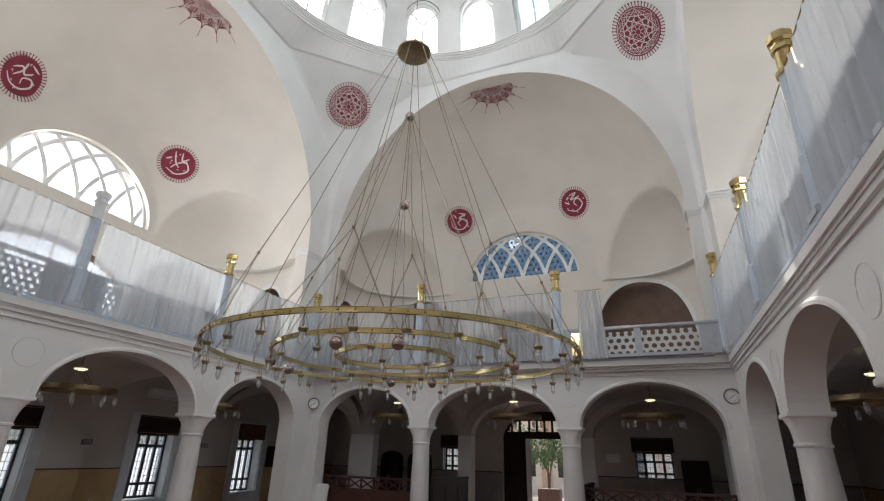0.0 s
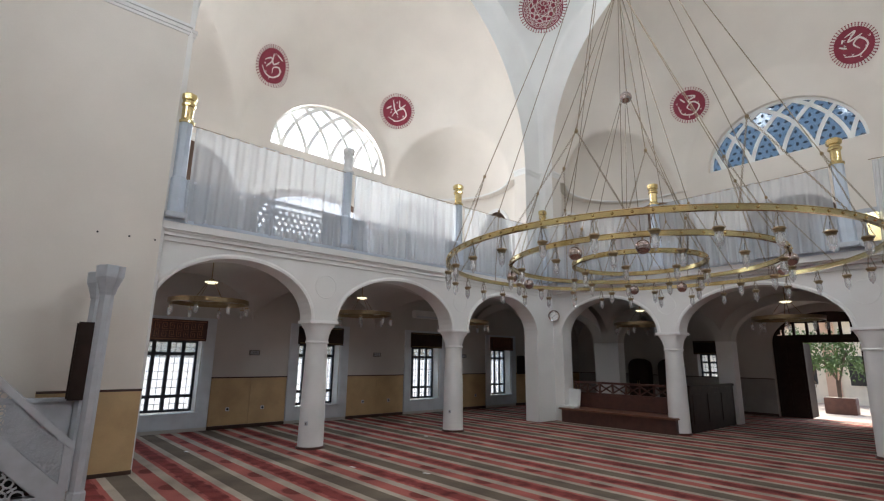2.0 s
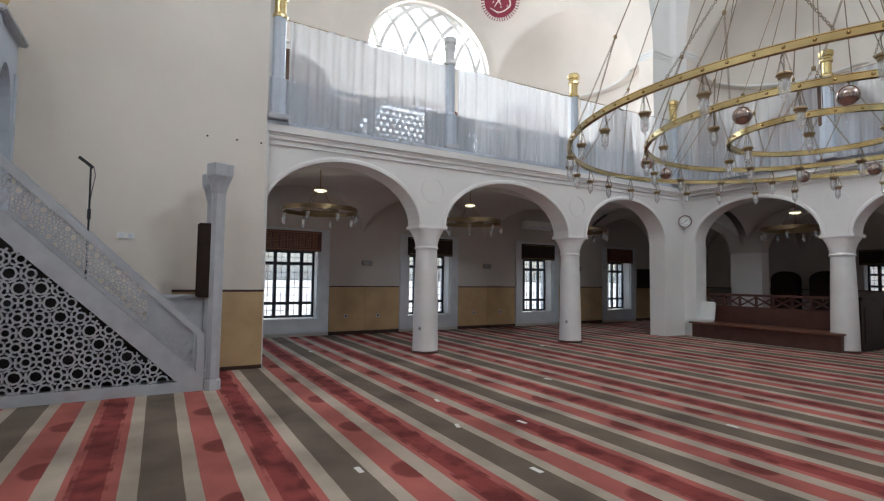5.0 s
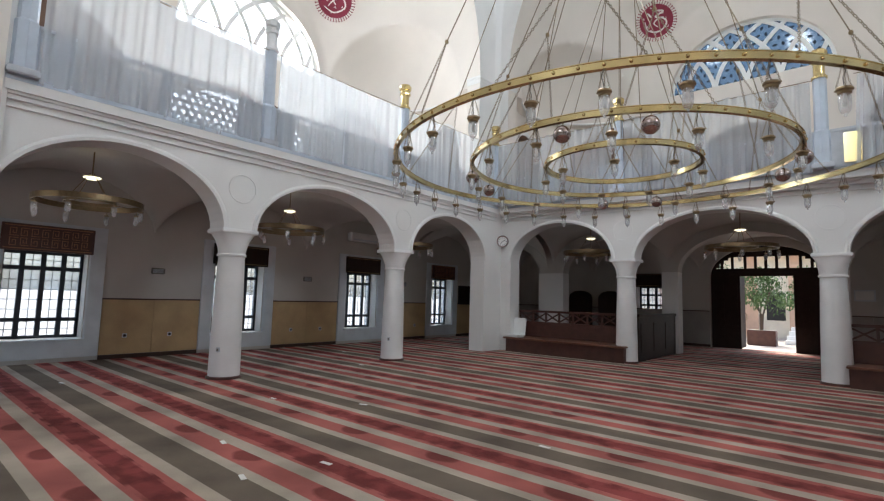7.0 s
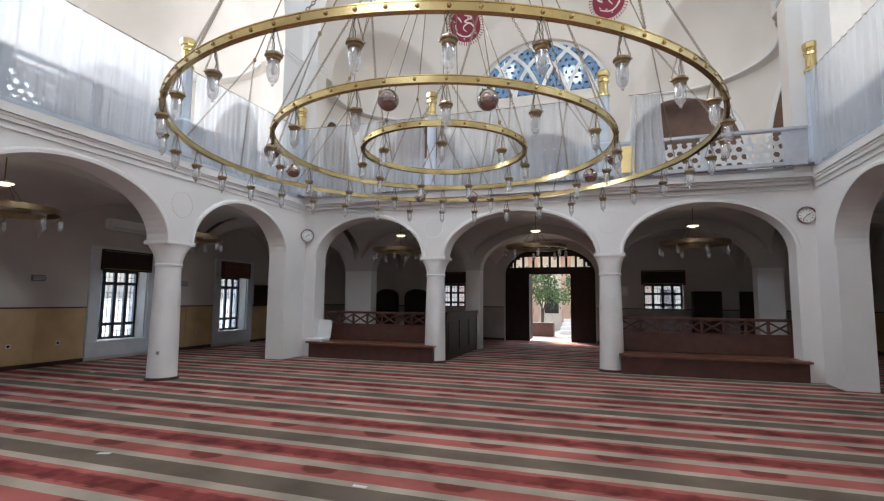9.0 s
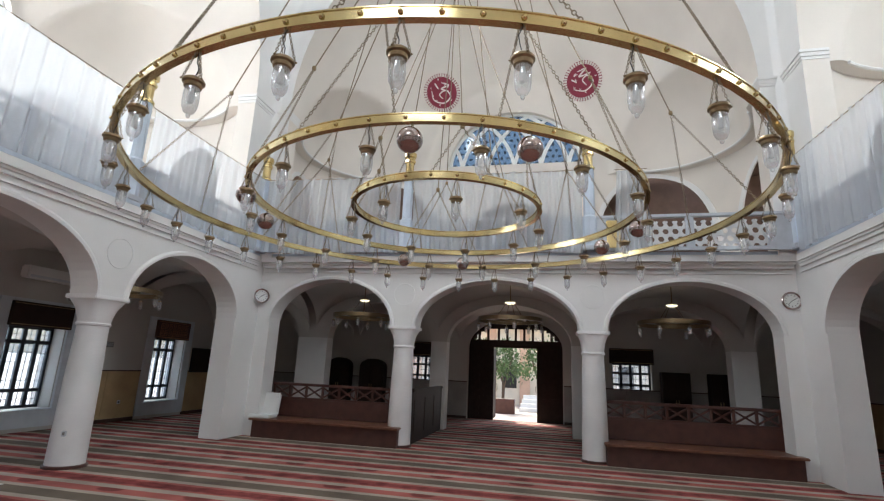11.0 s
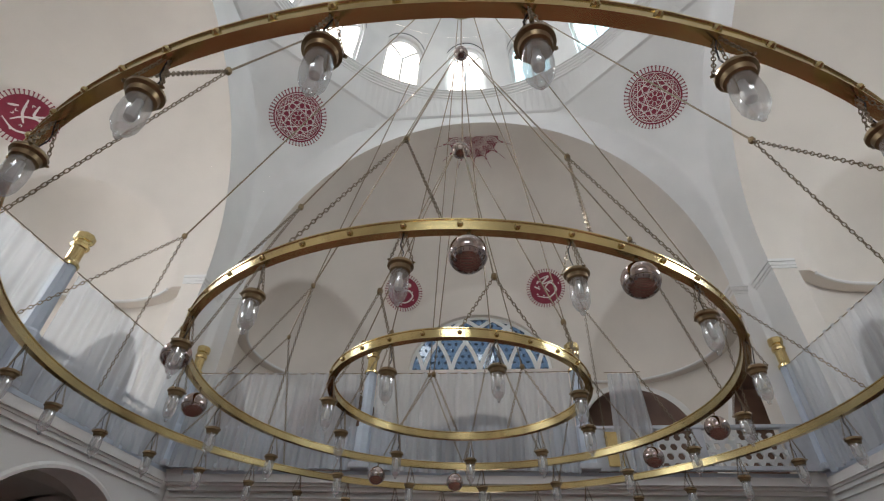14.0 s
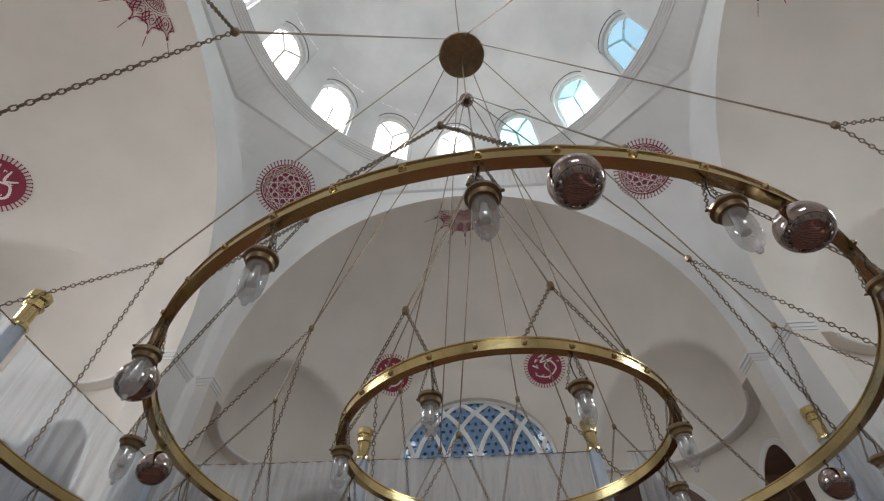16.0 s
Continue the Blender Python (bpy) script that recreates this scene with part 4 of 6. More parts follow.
LW, LH, LZ = 2.07, 1.81, 7.94
DOT = material("dark_leaf_paint", (0.02, 0.035, 0.06), 0.6, bump=0)
# side 2 is the added window behind the walk, out of view
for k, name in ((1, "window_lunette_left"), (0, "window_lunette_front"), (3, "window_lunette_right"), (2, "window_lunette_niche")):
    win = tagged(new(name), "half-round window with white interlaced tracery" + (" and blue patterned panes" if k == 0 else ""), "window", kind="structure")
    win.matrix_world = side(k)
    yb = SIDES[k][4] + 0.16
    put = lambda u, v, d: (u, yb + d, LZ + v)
    rim = [(LW * 0.985 * math.cos(math.pi * i / 40), LH * 0.985 * math.sin(math.pi * i / 40)) for i in range(41)]
    bm = bmesh.new()
    strip2d(bm, rim, 0.10, put)
    strip2d(bm, [(-LW, 0.03), (LW, 0.03)], 0.08, put)
    part("window_frame", bm, WHITE, win)
    bm = bmesh.new()
    off = 0
    for lean in (-1, 1):
        for i in range(5):
            b = -1.66 + i * 0.83
            off += 0.003
            pts = []
            for j in range(60):
                v = j * 0.031
                u = b + lean * (0.16 * v + 2.0 - math.sqrt(4.0 - v * v))
                if (u / LW) ** 2 + (v / LH) ** 2 < 0.99:
                    pts.append((u, v))
            if len(pts) > 2:
                strip2d(bm, pts, 0.115, lambda u, v, d: (u, yb + d + off, LZ + v))
    part("tracery", bm, WHITE, win)
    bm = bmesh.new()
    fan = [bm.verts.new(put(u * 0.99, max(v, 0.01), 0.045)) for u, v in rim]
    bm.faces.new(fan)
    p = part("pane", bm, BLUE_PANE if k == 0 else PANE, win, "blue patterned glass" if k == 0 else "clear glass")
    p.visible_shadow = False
    if k == 0:
        rnd = random.Random(7)
        bm = bmesh.new()
        for r in range(9):
            for c in range(22):
                u, v = -2.1 + c * 0.20 + (r % 2) * 0.1, 0.1 + r * 0.2
                if (u / LW) ** 2 + (v / LH) ** 2 > 0.93:
                    continue
                a, ln, wd = rnd.uniform(-0.3, 0.3) + (c + r) % 2 * 1.57, 0.07, 0.036
                q = [(ln, 0), (0.3 * ln, wd), (-0.3 * ln, wd), (-ln, 0), (-0.3 * ln, -wd), (0.3 * ln, -wd)]
                f = [bm.verts.new(put(u + x * math.cos(a) - y * math.sin(a), v + x * math.sin(a) + y * math.cos(a), 0.04)) for x, y in q]
                bm.faces.new(f)
        tagged(part("leaf_pattern", bm, DOT, win, "small dark leaf marks on the glass"), kind="stuff")

# wide milky window behind the left gallery
win = tagged(new("window_gallery"), "wide arched milky glass window behind the gallery curtain", "window", kind="structure")
bm = bmesh.new()
bm.faces.new([bm.verts.new((-10.35, y, z)) for y, z in ((-2.1, 4.25), (2.1, 4.25), (2.1, 5.7), (1.5, 6.4), (0.7, 6.7), (-0.7, 6.7), (-1.5, 6.4), (-2.1, 5.7))])
part("pane", bm, sheet("milky_glass", (0.85, 0.87, 0.88), (0.95, 0.97, 1.0), 0.25, 0.04), win)
bm = bmesh.new()
for y in (-2.07, -1.05, 0.0, 1.05, 2.07):
    box(bm, -10.34, -10.28, y - 0.035, y + 0.035, 4.25, 6.7 if abs(y) < 1 else 6.3 if abs(y) < 2 else 5.7)
box(bm, -10.335, -10.285, -2.1, 2.1, 5.35, 5.41)
part("window_frame", bm, WHITE, win)

# ---- dome windows ----
for i, (s0, s1, lo, spring, top) in enumerate(wins):
    win = tagged(new("window_dome_%d" % i), "arched dome window with a white frame and forked mullion", "window", kind="structure")
    c, h = (s0 + s1) / 2, (s1 - s0) / 2 * 0.985
    kx = 1 / RING_R
    put = lambda u, v, d: dome_place(c + u * kx, 0.10 + d, lo + v)
    hw_ = h / kx
    sp, tp = spring - lo, top - lo - 0.01
    line = [(-hw_, 0.0), (-hw_, sp * 0.5)] + [(-hw_ * math.cos(math.pi * j / 20), sp + (tp - sp) * math.sin(math.pi * j / 20)) for j in range(21)] + [(hw_, sp * 0.5), (hw_, 0.0)]
    bm = bmesh.new()
    strip2d(bm, [(u * 0.93, v * 0.97) for u, v in line], 0.10, put, 0.0, 0.06)
    strip2d(bm, [(-hw_, 0.04), (hw_, 0.04)], 0.08, put, 0.0, 0.06)
    part("window_frame", bm, WHITE, win)
    bm = bmesh.new()
    strip2d(bm, [(0, 0.02), (0, sp * 0.55), (0, sp * 0.95)], 0.06, put, 0.01, 0.055)
    strip2d(bm, [(0, sp * 0.93), (-hw_ * 0.45, sp * 1.12), (-hw_ * 0.82, sp * 1.22)], 0.055, put, 0.014, 0.052)
    strip2d(bm, [(0, sp * 0.93), (hw_ * 0.45, sp * 1.12), (hw_ * 0.82, sp * 1.22)], 0.055, put, 0.012, 0.05)
    part("mullion", bm, WHITE, win)
    bm = bmesh.new()
    bm.faces.new([bm.verts.new(put(u * 0.97, v, 0.05)) for u, v in line])
    p = part("pane", bm, TEAL_PANE if i in (1, 2, 3, 4) else DOME_PANE, win, "turquoise glass" if i in (1, 2, 3, 4) else "")
    p.visible_shadow = False
    bm = bmesh.new()
    tube(bm, [dome_place(c + u * 1.10 * kx, -0.006, lo + v * 1.05 + (0.0 if v else 0.0)) for u, v in line], 0.014, 5)
    part("outline", bm, IRON, win, "thin dark line round the window")

# ---- painted medallions ----
def apse_decal(k, lx, lz):
    """Maps flat (u, v) about a point of a half dome onto its surface."""
    y0 = SIDES[k][0] + 0.45
    span, depth, rise = SIDES[k][2], SIDES[k][3], SIDES[k][5]
    lx -= SIDES[k][6]
    ly = depth * math.sqrt(max(0.05, 1 - (lx / span) ** 2 - ((lz - SPRING) / rise) ** 2))
    n = Vector((lx / span ** 2, ly / depth ** 2, (lz - SPRING) / rise ** 2)).normalized()
    U = Vector((n.y, -n.x, 0)).normalized()
    V = U.cross(n)
    if V.z < 0:
        V = -V
    base = Vector((lx, ly, lz - SPRING))

    def put(u, v, d):
        p = base + U * u + V * v
        az, el = math.atan2(p.x, p.y), math.atan2(p.z, math.hypot(p.x, p.y))
        return side(k) @ apse_point(k, az, el, 0.012 + d)

    return put


def corner_decal(sx, z0):
    """The same on a pendentive of the entrance side."""
    def put(u, v, d):
        z = z0 + v * 0.77
        c, n = chamfer(z), 0.012 + d
        return (sx * (5.70 - c / 2) + (u + sx * -n) * math.sqrt(0.5), 5.42 - c / 2 + (-sx * u - n) * math.sqrt(0.5), z)

    return put


def disc(bm, r0, r1, put, d, n=48, rings=4):
    rows = [[bm.verts.new(put(r * math.cos(2 * math.pi * i / n), r * math.sin(2 * math.pi * i / n), d)) for i in range(n)] for r in [r0 + (r1 - r0) * j / rings for j in range(rings + 1)]]
    for a, b in zip(rows, rows[1:]):
        for i in range(n):
            bm.faces.new((a[i], a[(i + 1) % n], b[(i + 1) % n], b[i]))


def flat_line(bm, pts, width, put, d):
    """A painted line with some thickness, tapered at its ends."""
    n = len(pts)
    sec = []
    for i in range(n):
        a, b = pts[max(0, i - 1)], pts[min(n - 1, i + 1)]
        t = Vector((b[0] - a[0], b[1] - a[1])).normalized()
        w = width / 2 * (0.45 + 0.55 * math.sin(math.pi * (i + 0.5) / n))
        sec.append([bm.verts.new(put(pts[i][0] - t.y * w, pts[i][1] + t.x * w, d)), bm.verts.new(put(pts[i][0] + t.y * w, pts[i][1] - t.x * w, d))])
    for a, b in zip(sec, sec[1:]):
        bm.faces.new((a[0], a[1], b[1], b[0]))


def smooth_line(ctrl, n=10):
    out = []
    c = [ctrl[0]] + list(ctrl) + [ctrl[-1]]
    for i in range(1, len(c) - 2):
        for j in range(n):
            t = j / n
            p = [0.5 * ((2 * c[i][q]) + (-c[i - 1][q] + c[i + 1][q]) * t + (2 * c[i - 1][q] - 5 * c[i][q] + 4 * c[i + 1][q] - c[i + 2][q]) * t * t + (-c[i - 1][q] + 3 * c[i][q] - 3 * c[i + 1][q] + c[i + 2][q]) * t ** 3) for q in (0, 1)]
            out.append(tuple(p))
    out.append(ctrl[-1])
    return out


def teeth(bm, r0, r1, count, put, w):
    for i in range(count):
        a = 2 * math.pi * i / count
        c, s = math.cos(a), math.sin(a)
        pts = [(r0, -w * 0.5), (r1 - w, -w * 0.5), (r1 - w, -w), (r1, -w), (r1, w), (r1 - w, w), (r1 - w, w * 0.5), (r0, w * 0.5)]
        bm.faces.new([bm.verts.new(put(x * c - y * s, x * s + y * c, 0.0)) for x, y in pts])


STROKES = [
    [[(-0.55, -0.25), (-0.2, -0.5), (0.25, -0.48), (0.55, -0.15), (0.4, 0.1), (0.1, -0.05), (0.15, -0.3)], [(-0.5, 0.05), (-0.2, 0.3), (0.05, 0.1), (0.3, 0.35)], [(-0.15, 0.55), (-0.1, 0.2), (-0.3, -0.2)], [(0.05, 0.6), (0.45, 0.5)]],
    [[(-0.5, -0.35), (0.0, -0.55), (0.5, -0.25), (0.35, 0.15), (-0.05, 0.0), (-0.3, -0.3)], [(-0.25, 0.6), (-0.15, 0.1), (0.05, -0.2)], [(0.1, 0.6), (0.15, 0.2), (0.45, 0.4)], [(-0.6, 0.1), (-0.35, 0.25)]],
    [[(-0.55, 0.0), (-0.35, -0.45), (0.2, -0.5), (0.5, -0.1), (0.2, 0.15), (-0.1, -0.1), (0.1, -0.3)], [(-0.1, 0.5), (0.3, 0.45), (-0.05, 0.2), (0.35, 0.15)], [(-0.45, 0.4), (-0.2, 0.15)]],
    [[(-0.5, -0.3), (0.05, -0.5), (0.5, -0.2), (0.3, 0.2), (0.0, 0.05), (0.15, -0.25)], [(-0.2, 0.5), (0.25, 0.55), (-0.15, 0.25), (0.45, 0.3)], [(-0.55, 0.2), (-0.3, 0.0)], [(-0.3, 0.45), (-0.4, 0.3)]],
]
for i, (k, lx, lz) in enumerate(((1, -2.30, 10.24), (1, 2.13, 10.25), (0, -2.35, 10.41), (0, 2.11, 10.50))):
    put = apse_decal(k, lx, lz)
    med = thing("medallion", "round crimson painted medallion with cream brush lettering", "medallion", None, "lettered medallions on the half domes")
    bm = bmesh.new()
    disc(bm, 0.001, 0.50, put, 0.0)
    part("disc", bm, CRIMSON, med)
    bm = bmesh.new()
    teeth(bm, 0.495, 0.61, 44, put, 0.022)
    tagged(part("toothed_border", bm, CRIMSON, med), kind="stuff")
    bm = bmesh.new()
    sx = 1 if k == 0 else 1
    for st in STROKES[i]:
        flat_line(bm, [(sx * u * 0.62, v * 0.62) for u, v in smooth_line(st)], 0.05, put, 0.004)
    rnd = random.Random(20 + i)
    for j in range(9):
        # small marks and flourishes round the main strokes
        a, r = j * 0.698 + rnd.uniform(-0.2, 0.2), rnd.uniform(0.22, 0.40)
        u, v, q = r * math.cos(a), r * math.sin(a), rnd.uniform(0, 6.28)
        flat_line(bm, smooth_line([(u, v), (u + 0.05 * math.cos(q), v + 0.05 * math.sin(q)), (u + 0.06 * math.cos(q + 0.9), v + 0.06 * math.sin(q + 0.9))], 5), 0.02, put, 0.006)
    part("lettering", bm, CREAM, med, "cream brush strokes")
for sx in (-1, 1):
    put = corner_decal(sx, 13.02)
    med = thing("rosette", "round crimson painted rosette with an interlaced star", "rosette", None, "rosettes on the pendentives")
    bm = bmesh.new()
    disc(bm, 0.001, 0.66, put, 0.0, 64, 6)
    part("disc", bm, CRIMSON, med)
    bm = bmesh.new()
    teeth(bm, 0.655, 0.78, 52, put, 0.024)
    tagged(part("toothed_border", bm, CRIMSON, med), kind="stuff")
    bm = bmesh.new()
    for skip, r in ((3, 0.56), (2, 0.60)):
        for i in range(8):
            a, b = 2 * math.pi * i / 8 + 0.2, 2 * math.pi * (i + skip) / 8 + 0.2
            pts = [(r * (math.cos(a) * (1 - t) + math.cos(b) * t), r * (math.sin(a) * (1 - t) + math.sin(b) * t)) for t in [j / 10 for j in range(11)]]
            flat_line(bm, pts, 0.020, put, 0.004 + 0.0004 * i + 0.004 * (skip == 2))
    for i in range(8):
        a = 2 * math.pi * (i + 0.5) / 8 + 0.2
        flat_line(bm, [(0.45 * math.cos(a) + 0.11 * math.cos(t), 0.45 * math.sin(a) + 0.11 * math.sin(t)) for t in [2 * math.pi * j / 16 for j in range(17)]], 0.016, put, 0.013)
    flat_line(bm, [(0.615 * math.cos(t), 0.615 * math.sin(t)) for t in [2 * math.pi * j / 64 for j in range(65)]], 0.02, put, 0.014)
    for ring, count, rad, w in ((0.535, 24, 0.05, 0.011), (0.33, 8, 0.075, 0.014), (0.13, 8, 0.06, 0.012)):
        for i in range(count):
            a = 2 * math.pi * i / count + 0.2
            flat_line(bm, [(ring * math.cos(a) + rad * math.cos(t), ring * math.sin(a) + rad * math.sin(t)) for t in [2 * math.pi * j / 12 for j in range(13)]], w, put, 0.015 + 0.0003 * i)
    part("interlace", bm, CREAM, med, "cream interlaced lines")
for k in (0, 1, 3):
    # a lace half rosette below the crown of each great arch
    bm = bmesh.new()

    def crown(u, v, d):
        y0 = SIDES[k][0] + 0.45
        p = Vector((u, v * 1.0 + 0.02, 0))
        q = max(0.0, 1 - (p.x / SIDES[k][2]) ** 2 - (p.y / SIDES[k][3]) ** 2)
        z = SIDES[k][5] * math.sqrt(q)
        return side(k) @ Vector((SIDES[k][6] + p.x, y0 + p.y, SPRING + z - 0.014 - d))

    def arc(r0, n=40):
        return [(r0 * math.cos(q), r0 * math.sin(q)) for q in [math.pi * j / n for j in range(n + 1)]]

    lay = 0
    for r, w in ((0.07, 0.018), (0.20, 0.020), (0.36, 0.022), (0.41, 0.014)):
        lay += 1
        flat_line(bm, arc(r), w, crown, lay * 0.001)
    for i in range(13):
        t = math.pi * (i + 0.5) / 13
        c, s = math.cos(t), math.sin(t)
        flat_line(bm, [(q * c, q * s) for q in (0.08, 0.14, 0.2)], 0.016, crown, 0.006)
        flat_line(bm, [(0.28 * c + 0.06 * math.cos(q) * c - 0.022 * math.sin(q) * s, max(0.0, 0.28 * s + 0.06 * math.cos(q) * s + 0.022 * math.sin(q) * c)) for q in [2 * math.pi * j / 10 for j in range(11)]], 0.017, crown, 0.007)
    for i in range(7):
        t = math.pi * (i + 0.5) / 7
        c, s = math.cos(t), math.sin(t)

        def turn(p, q):
            return (p * c - q * s, max(0.0, p * s + q * c))

        for sg in (-1, 1):
            # pointed lobe, inner leaf and the sprig towards the next lobe
            flat_line(bm, [turn(*p) for p in smooth_line([(0.43, sg * 0.05), (0.52, sg * 0.15), (0.66, sg * 0.12), (0.76, sg * 0.04), (0.90, 0.0)], 5)], 0.024, crown, 0.008)
            flat_line(bm, [turn(*p) for p in smooth_line([(0.45, 0.0), (0.54, sg * 0.07), (0.64, sg * 0.05), (0.72, 0.0)], 5)], 0.020, crown, 0.009)
            flat_line(bm, [turn(*p) for p in smooth_line([(0.44, sg * 0.10), (0.56, sg * 0.19), (0.68, sg * 0.18), (0.74, sg * 0.14)], 5)], 0.022, crown, 0.010)
            flat_line(bm, [turn(*p) for p in smooth_line([(0.74, sg * 0.07), (0.70, sg * 0.14), (0.66, sg * 0.20)], 4)], 0.024, crown, 0.011)
        flat_line(bm, [turn(0.585 + 0.03 * math.cos(q), 0.03 * math.sin(q)) for q in [2 * math.pi * j / 8 for j in range(9)]], 0.022, crown, 0.012)
        flat_line(bm, [turn(q, 0) for q in (0.84, 0.88, 0.92)], 0.05, crown, 0.012)
        flat_line(bm, [turn(q, 0) for q in (0.96, 1.05, 1.14, 1.22)], 0.016, crown, 0.012)
    t = thing("crown_rosette", "crimson lace half rosette painted below the arch crown", "rosette", None, "half rosettes below the crowns")
    part("lace", bm, CRIMSON, t)

# ---- chandelier ----
hang = thing("chandelier", "great polished brass chandelier of three concentric rings on long chains", "chandelier", pose(-0.02, 0.12, 0))
HANG = Vector((-0.02, 0.12, 0))
STUD = lathe(bmesh.new(), [(0.0, 0.018), (0.008, 0.016), (0.014, 0.008), (0.016, 0.0)], 8)
stud_mesh = bpy.data.meshes.new("stud")
STUD.to_mesh(stud_mesh)
STUD.free()
stud_mesh.materials.append(BRASS)
RZ = 3.29
for rname, R, studs, a0 in (("outer_ring", 2.99, 96, 277.3), ("middle_ring", 1.98, 48, 266.0), ("inner_ring", 0.975, 27, 247.0)):
    h, w = 0.034, 0.024
    bm = lathe(bmesh.new(), [(R - w, RZ - h), (R + w, RZ - h), (R + w, RZ - h + 0.007), (R + w - 0.006, RZ - h + 0.01), (R + w - 0.006, RZ + h - 0.01), (R + w, RZ + h - 0.007), (R + w, RZ + h), (R - w, RZ + h), (R - w, RZ + h - 0.007), (R - w + 0.006, RZ + h - 0.01), (R - w + 0.006, RZ - h + 0.01), (R - w, RZ - h + 0.007), (R - w, RZ - h)], 160)
    ring = part(rname, bm, BRASS, hang, smooth=True)
    for i in range(studs):
        a = radians(a0 + 360 * i / studs)
        for sgn in (1,):
            o = new("stud", stud_mesh)
            o.parent = ring
            o.matrix_local = Matrix.Translation(((R + 0.018) * math.cos(a), (R + 0.018) * math.sin(a), RZ)) @ Matrix.Rotation(a, 4, "Z") @ Matrix.Rotation(math.pi / 2, 4, "Y")
part("hub", lathe(bmesh.new(), [(0.0, 9.84), (0.2, 9.845), (0.36, 9.87), (0.37, 9.9), (0.3, 9.93), (0.08, 9.97), (0.03, 10.1), (0.0, 10.12)], 40), material("dull_brass", (0.46, 0.37, 0.23), 0.35, 1.0, vary=0.08, scale=12, bump=0.05), hang, "dull brass disc", smooth=True)
part("hook_ring", tube(bmesh.new(), [(0.07 * math.cos(t), 0, 10.18 + 0.09 * math.sin(t)) for t in [2 * math.pi * j / 16 for j in range(16)]], 0.018, 6, True), OLD_BRASS, hang)
part("rod", tube(bmesh.new(), [(0, 0, 10.26), (0, 0, 14.0), (0, 0, 19.75)], 0.012), CHAIN, hang)
for z in (8.2, 6.16):
    part("ball", lathe(bmesh.new(), [(0.0, z - 0.10)] + [(0.10 * math.cos(t), z + 0.10 * math.sin(t)) for t in [-1.4 + 2.8 * j / 12 for j in range(13)]] + [(0.0, z + 0.10)], 24), CHROME, hang, "small silvered ball", smooth=True)
part("stem", tube(bmesh.new(), [(0, 0, 9.85), (0, 0, 8.2)], 0.010), CHAIN, hang)
part("stem", tube(bmesh.new(), [(0.02, 0, 8.05), (0.02, 0, 6.26)], 0.009), CHAIN, hang)


def chain(bm, a, b, link=0.038, r=0.0036, far=False):
    """A link chain between two points."""
    a, b = Vector(a), Vector(b)
    d = b - a
    n = max(1, int(d.length / (link * 0.78)))
    e = d.normalized()
    u = e.cross(Vector((0, 0, 1)) if abs(e.z) < 0.95 else Vector((1, 0, 0))).normalized()
    w = e.cross(u)
    for i in range(n):
        c = a + d * ((i + 0.5) / n)
        side_v = u if i % 2 else w
        pts = [c + e * (link / 2 * math.cos(t)) + side_v * (link * 0.27 * math.sin(t)) for t in [2 * math.pi * j / 8 for j in range(8)]]
        tube(bm, pts, r, 4, True)
    return bm


def polar(r, deg, z):
    return Vector((r * math.cos(radians(deg)), r * math.sin(radians(deg)), z))


for n, off, top, R, nz, nr in ((8, 12.5, 9.86, 2.99, 4.55, 2.47), (8, 34, 8.14, 1.98, 4.55, 1.51), (6, 50, 6.1, 0.975, 3.83, 0.86)):
    for i in range(n):
        deg = off + 360 * i / n
        node = polar(nr, deg, nz)
        start = polar(0.33 if R > 2.5 else 0.09, deg, top)
        part("cable", tube(bmesh.new(), [start, (start + node) / 2, node], 0.0075 if R > 1.5 else 0.006, 5), CHAIN, hang)
        part("shackle", lathe(bmesh.new(), [(0.0, -0.03), (0.02, -0.02), (0.024, 0.0), (0.02, 0.02), (0.0, 0.03)], 8, Matrix.Translation(node)), OLD_BRASS, hang)
        spread = 360 / n * 0.27
        for sg in (-1, 1):
            part("chain", chain(bmesh.new(), node, polar(R, deg + sg * spread, RZ + 0.034)), CHAIN, hang)


